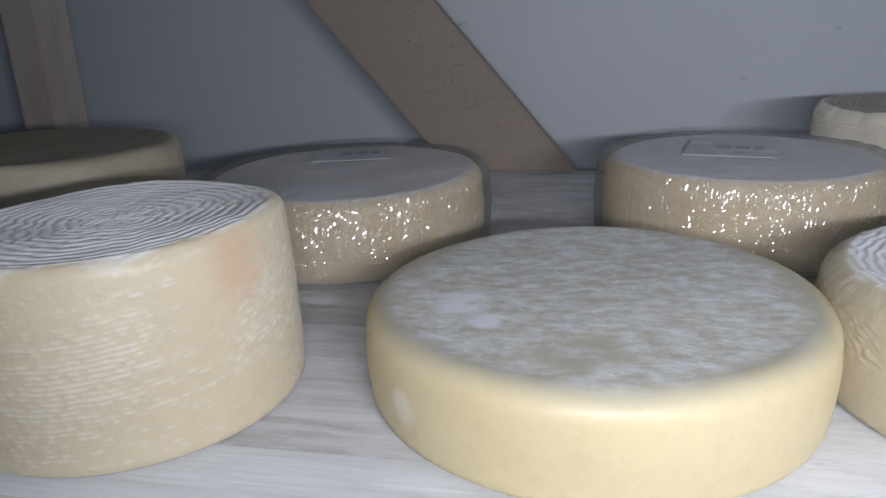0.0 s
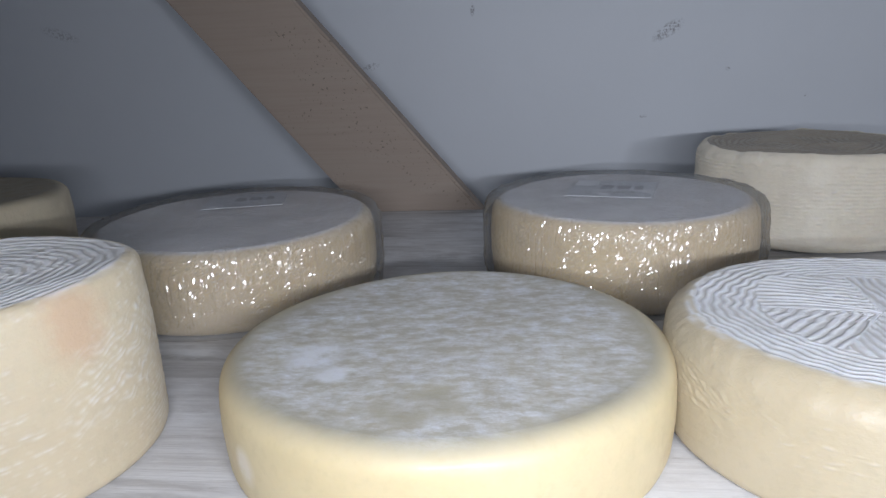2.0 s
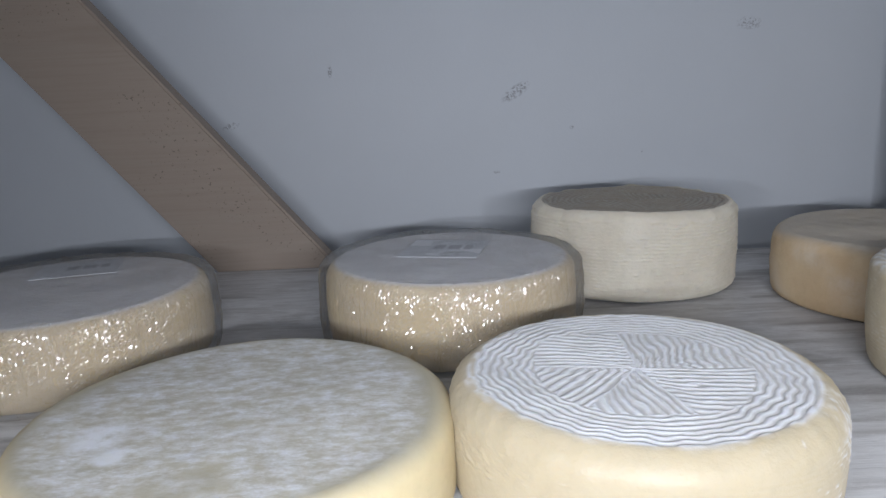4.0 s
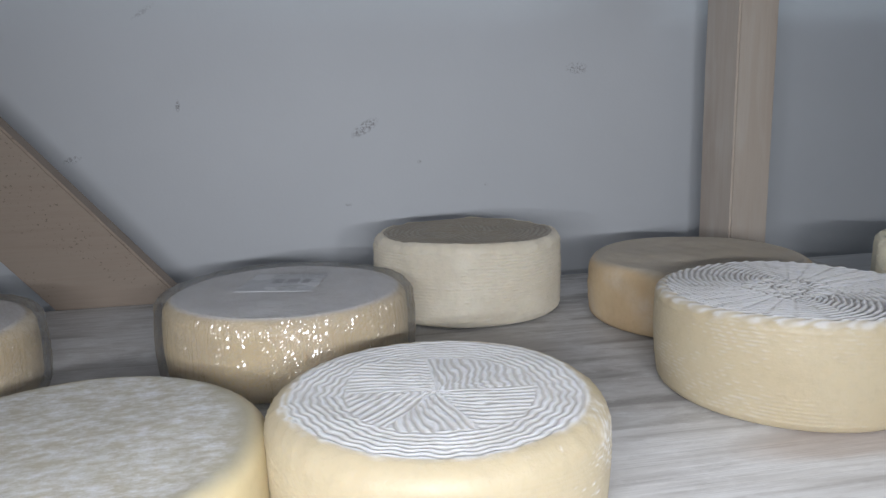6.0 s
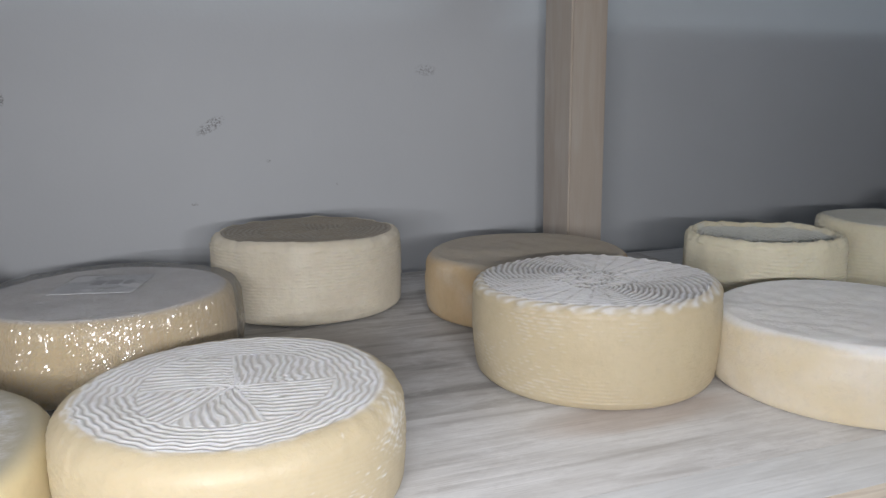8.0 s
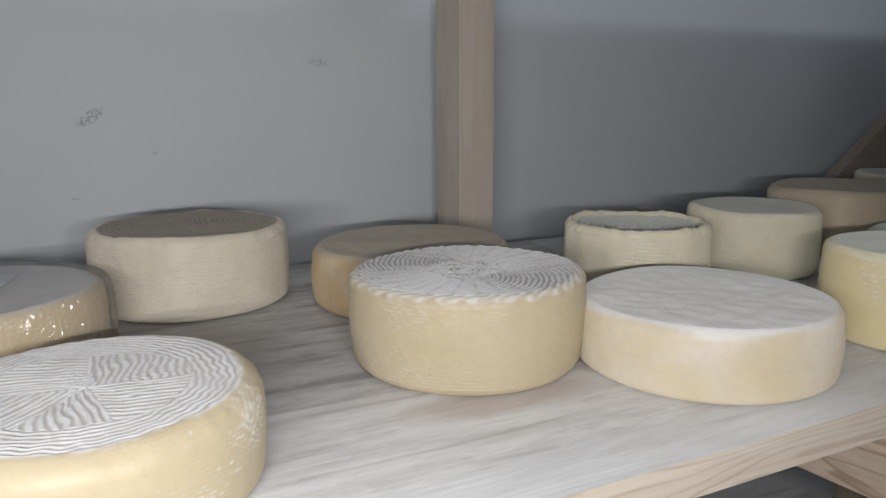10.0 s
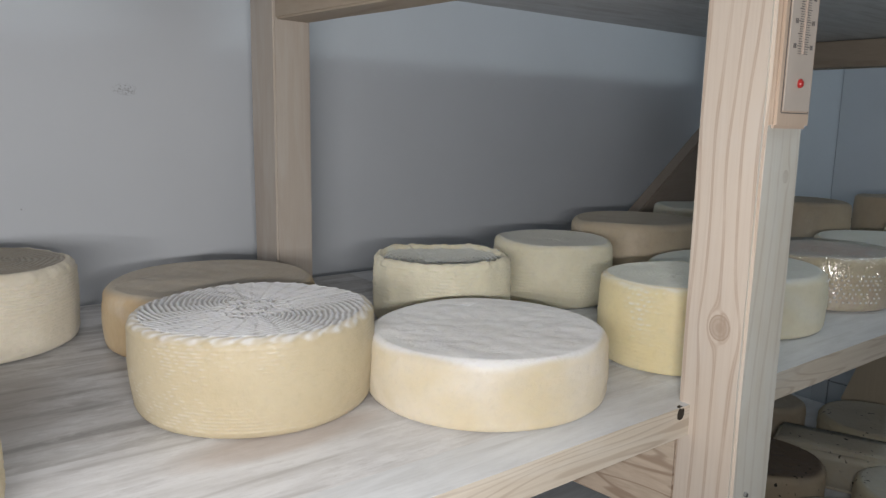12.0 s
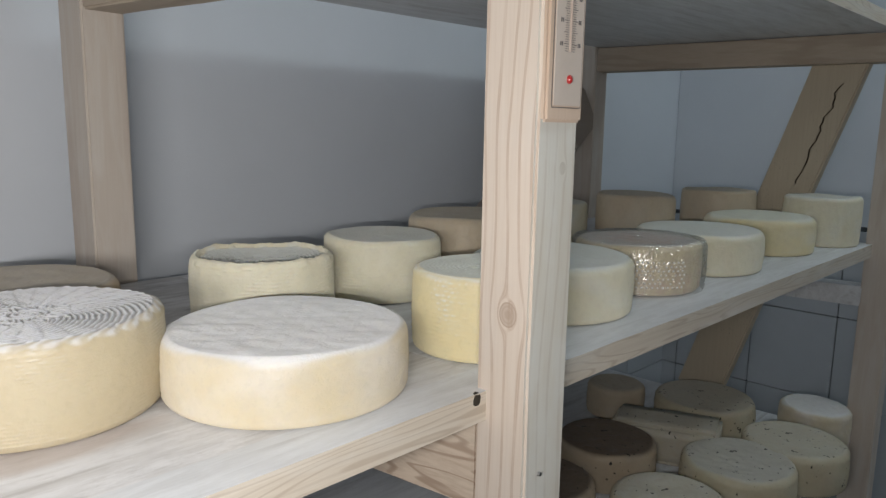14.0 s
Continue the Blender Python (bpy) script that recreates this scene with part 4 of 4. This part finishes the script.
def wrapped(R, h, x, y, label, seed, tag_at, tag_turn, tag_size=(0.068, 0.046), z=None, group="cheeses on the shelf", dots=False, n=390, inner=None):
    ob = thing("wrapped_cheese", (x, y, S if z is None else z), label, "cheese", group)
    w = waves(seed, 10, 6, 6.0)
    me = wheel(R - 0.0055, h - 0.002, 130, 0.012, seed=seed, low=0.008,
               # grey top stands in for the reflection and haze of the film over it
               mould=lambda T, r, f, zone: np.where(zone == 3, 1.0, np.where(zone == 2, step(f, 0.96, 1.0), 0)) * 0.85,
               relief=lambda T, r, f, zone: np.where((zone == 1) | (zone == 2), 0.0005 * w(T, f), 0))
    rinds(ob, me, inner or UNDER)
    g = field(seed + 6, 18, 22.0)
    a, b, c = waves(seed + 1, 22, 70, 10.0), waves(seed + 2, 22, 26, 26.0), waves(seed + 3, 16, 110, 30.0)

    rng = np.random.RandomState(seed)

    def crinkle(T, r, f, zone):
        jolt = rng.uniform(-1, 1, T.shape)
        drawn = rng.uniform(-1, 1, T.shape)
        for k in range(1, len(drawn)):  # folds run down the side over a few rows
            drawn[k] = np.where(rng.uniform(0, 1, T.shape[1]) < 0.8, drawn[k - 1], drawn[k])
        busy = 0.15 + 0.85 * step(b(T, f) + 0.7 * a(T, 0.3 * f), -0.4, 0.7)
        s = np.where((zone == 1) | (zone == 2), (0.0009 * drawn + 0.00075 * jolt) * busy + 0.0005 * b(T, f) + 0.0002 * a(T, f), 0.0)
        s = np.where(zone == 3, 0.0003 * g(T, r) + 0.0001 * jolt, s)
        s = np.maximum(s, -0.0014)
        return s

    me = wheel(R, h, n, 0.009, seed=seed, relief=crinkle, side_rows=34, top_rows=40, low=0.004, lift=0.0011, split=False)[0]
    me.polygons.foreach_set("use_smooth", [False] * len(me.polygons))
    me.materials.append(FILM)
    film = new("film", me)
    film.parent = ob
    film.visible_shadow = False
    tagged(film, "crinkled clear plastic film")
    if dots:  # a band of pale pimples on the film
        bm = bmesh.new()
        for row in range(7):
            for col in range(16):
                a_ = math.radians(184 + col * 4.2 + (row % 2) * 2.1)
                if rng.uniform() < 0.85:
                    bmesh.ops.create_icosphere(bm, subdivisions=1, radius=0.0018, matrix=pose((R + 0.003) * math.cos(a_), (R + 0.003) * math.sin(a_), 0.016 + row * 0.0062))
        part("dotted_print", bm, plain("white_dots", (0.82, 0.80, 0.79), 0.4), ob, "rows of small white dots")
    if tag_at:
        tx_, ty_ = tag_at
        zt = h - 0.03 * h * (1 - ((tx_ ** 2 + ty_ ** 2) ** 0.5 / R) ** 2) + 0.0002
        tag = part("paper_label", box(-tag_size[0] / 2, tag_size[0] / 2, -tag_size[1] / 2, tag_size[1] / 2, 0, 0.0006), PAPER, ob, "blank white paper label")
        tag.matrix_local = pose(tx_, ty_, zt, 0, 0, tag_turn)
        bm = bmesh.new()
        for k, (u, l) in enumerate(((0.12, 0.16), (0.3, 0.1), (-0.08, 0.14))):
            prism(bm, [(u * tag_size[0] + p * l * tag_size[0] / 2, 0.05 * tag_size[1] + q * 0.12 * tag_size[1]) for p, q in ((-1, -1), (1, -1), (1, 1), (-1, 1))], 0.0007, 0.0009)
        part("writing", bm, plain("faded_ink", (0.45, 0.46, 0.5), 0.7), tag)
    return ob


wrapped(0.125, 0.069, 0.758, -0.483, "cheese wheel wrapped in shiny film, with a paper label", 141, (-0.014, 0.062), 14, (0.074, 0.06))
wrapped(0.118, 0.074, 1.096, -0.446, "cheese wheel wrapped in crinkled shiny film, white label on top", 151, (-0.004, 0.023), -14, (0.074, 0.072))
wrapped(0.103, 0.077, 2.367, -0.71, "cheese wheel in film with a dotted side", 161, None, 0, dots=True, n=260, inner=PINKISH)

# ---- the lower shelf ----
LOW = "cheeses on the lower shelf"
for R, h, x, y, mt, label, tb, tm in (
    (0.105, 0.079, 2.68, -0.782, PEPPER, "peppered cheese wheel with a grey top", 0.5, 0.9),
    (0.101, 0.081, 2.853, -0.829, PEPPER, "peppered pale green cheese wheel", 0.4, 0.3),
    (0.099, 0.08, 2.439, -0.76, PEPPER, "pale cheese wheel with many dark specks", 0.7, 0.4),
    (0.076, 0.079, 3.095, -0.795, DUSTY, "small plain cheese wheel with a greyish top", 0.5, 0.9),
    (0.1, 0.08, 2.58, -0.549, RUST, "cheese wheel with a dark brown top", 0.1, 1.0),
    (0.113, 0.08, 2.958, -0.588, PEPPER, "peppered cheese wheel under the brace", 0.2, 0.5),
    (0.1, 0.08, 2.34, -0.555, RUST, "dark brown cheese wheel deep in the shelf", 0.1, 1.0),
    (0.07, 0.078, 2.889, -0.388, TAN, "dim tan cheese at the back of the lower shelf", 0.2, 0.5),
):
    smooth(R, h, x, y, L, mt, label, int(x * 700), edge=0.014, top_bloom=tb, top_mould=tm, rim=0.95, side_bloom=0.3, group=LOW, pits=0.0011, n=110)
wrapped(0.09, 0.085, 1.72, -0.68, "dim wrapped cheese with a square white label", 171, (0.0, -0.02), 20, (0.045, 0.04), L, LOW)
# a cut block of peppered cheese between the wheels
bm = prism(bmesh.new(), [(-0.115, -0.052), (0.105, -0.06), (0.115, 0.05), (-0.105, 0.058)], 0, 0.085, 0.008)
bmesh.ops.subdivide_edges(bm, edges=bm.edges[:], cuts=3, use_grid_fill=True)
for v in bm.verts:
    v.co += noise.noise_vector(v.co * 30) * 0.003
for f in bm.faces:
    f.smooth = True
me = bpy.data.meshes.new("cheese_block")
bm.to_mesh(me), bm.free()
for key, value in (("bloom", 0.5), ("mould", 0.3)):
    me.attributes.new(key, "FLOAT", "POINT").data.foreach_set("value", [value] * len(me.vertices))
me.materials.append(PEPPER)
block = new("cheese_block", me)
block.matrix_world = pose(2.748, -0.598, L, 0, 0, -66)
tagged(block, "cut block of pale peppered cheese", "cheese", LOW)

# ---- thermometer on the front post ----
th = thing("thermometer", (1.851, -0.9085, S + 0.25), "wooden wall thermometer with red spirit, fixed to the post", "thermometer")
bm = box(-0.027, 0.027, -0.007, 0, 0, 0.23, 0.0025)
plate = part("back_plate", bm, PLATE, th)
part("scale_plate", box(-0.019, 0.021, -0.0085, -0.0075, 0.014, 0.215, 0.0003), SCALE, th)
for x0, x1, z0, z1 in ((-0.02, 0.022, 0.012, 0.0128), (-0.0205, -0.0198, 0.0128, 0.2), (0.0218, 0.0225, 0.0128, 0.2)):
    part("groove", box(x0, x1, -0.0076, -0.0071, z0, z1), FINE_INK, plate)
for k in range(78):  # two fine scales with the figures as small bars
    z0, long = 0.059 + 0.0019 * k, k % 5 == 3
    for side in (-1, 1):
        a = 0.0015 + 0.003 * side
        b = a + side * (0.0062 if long else 0.0042)
        part("tick", box(min(a, b), max(a, b), -0.0092, -0.0086, z0, z0 + (0.0006 if long else 0.0004)), FINE_INK, th)
        if k % 10 == 3:
            for e in (-1, 1):
                part("figure", box(0.0015 + side * 0.0128 + e * 0.0012 - 0.0005, 0.0015 + side * 0.0128 + e * 0.0012 + 0.0005, -0.0092, -0.0086, z0 - 0.0016, z0 + 0.0019), FINE_INK, th)
GLASS = plain("glass_tube", (0.46, 0.38, 0.33), 0.15)
bm = bmesh.new()
bmesh.ops.create_cone(bm, cap_ends=True, segments=14, radius1=0.0009, radius2=0.0009, depth=0.15, matrix=pose(0.0015, -0.0092, 0.134))
part("glass_tube", bm, GLASS, th)
bm = bmesh.new()
bmesh.ops.create_uvsphere(bm, u_segments=16, v_segments=10, radius=0.0028, matrix=pose(0.0015, -0.0095, 0.036) @ Matrix.Diagonal((1, 1, 1.35, 1)))
part("bulb", bm, RED, th, "round red bulb")
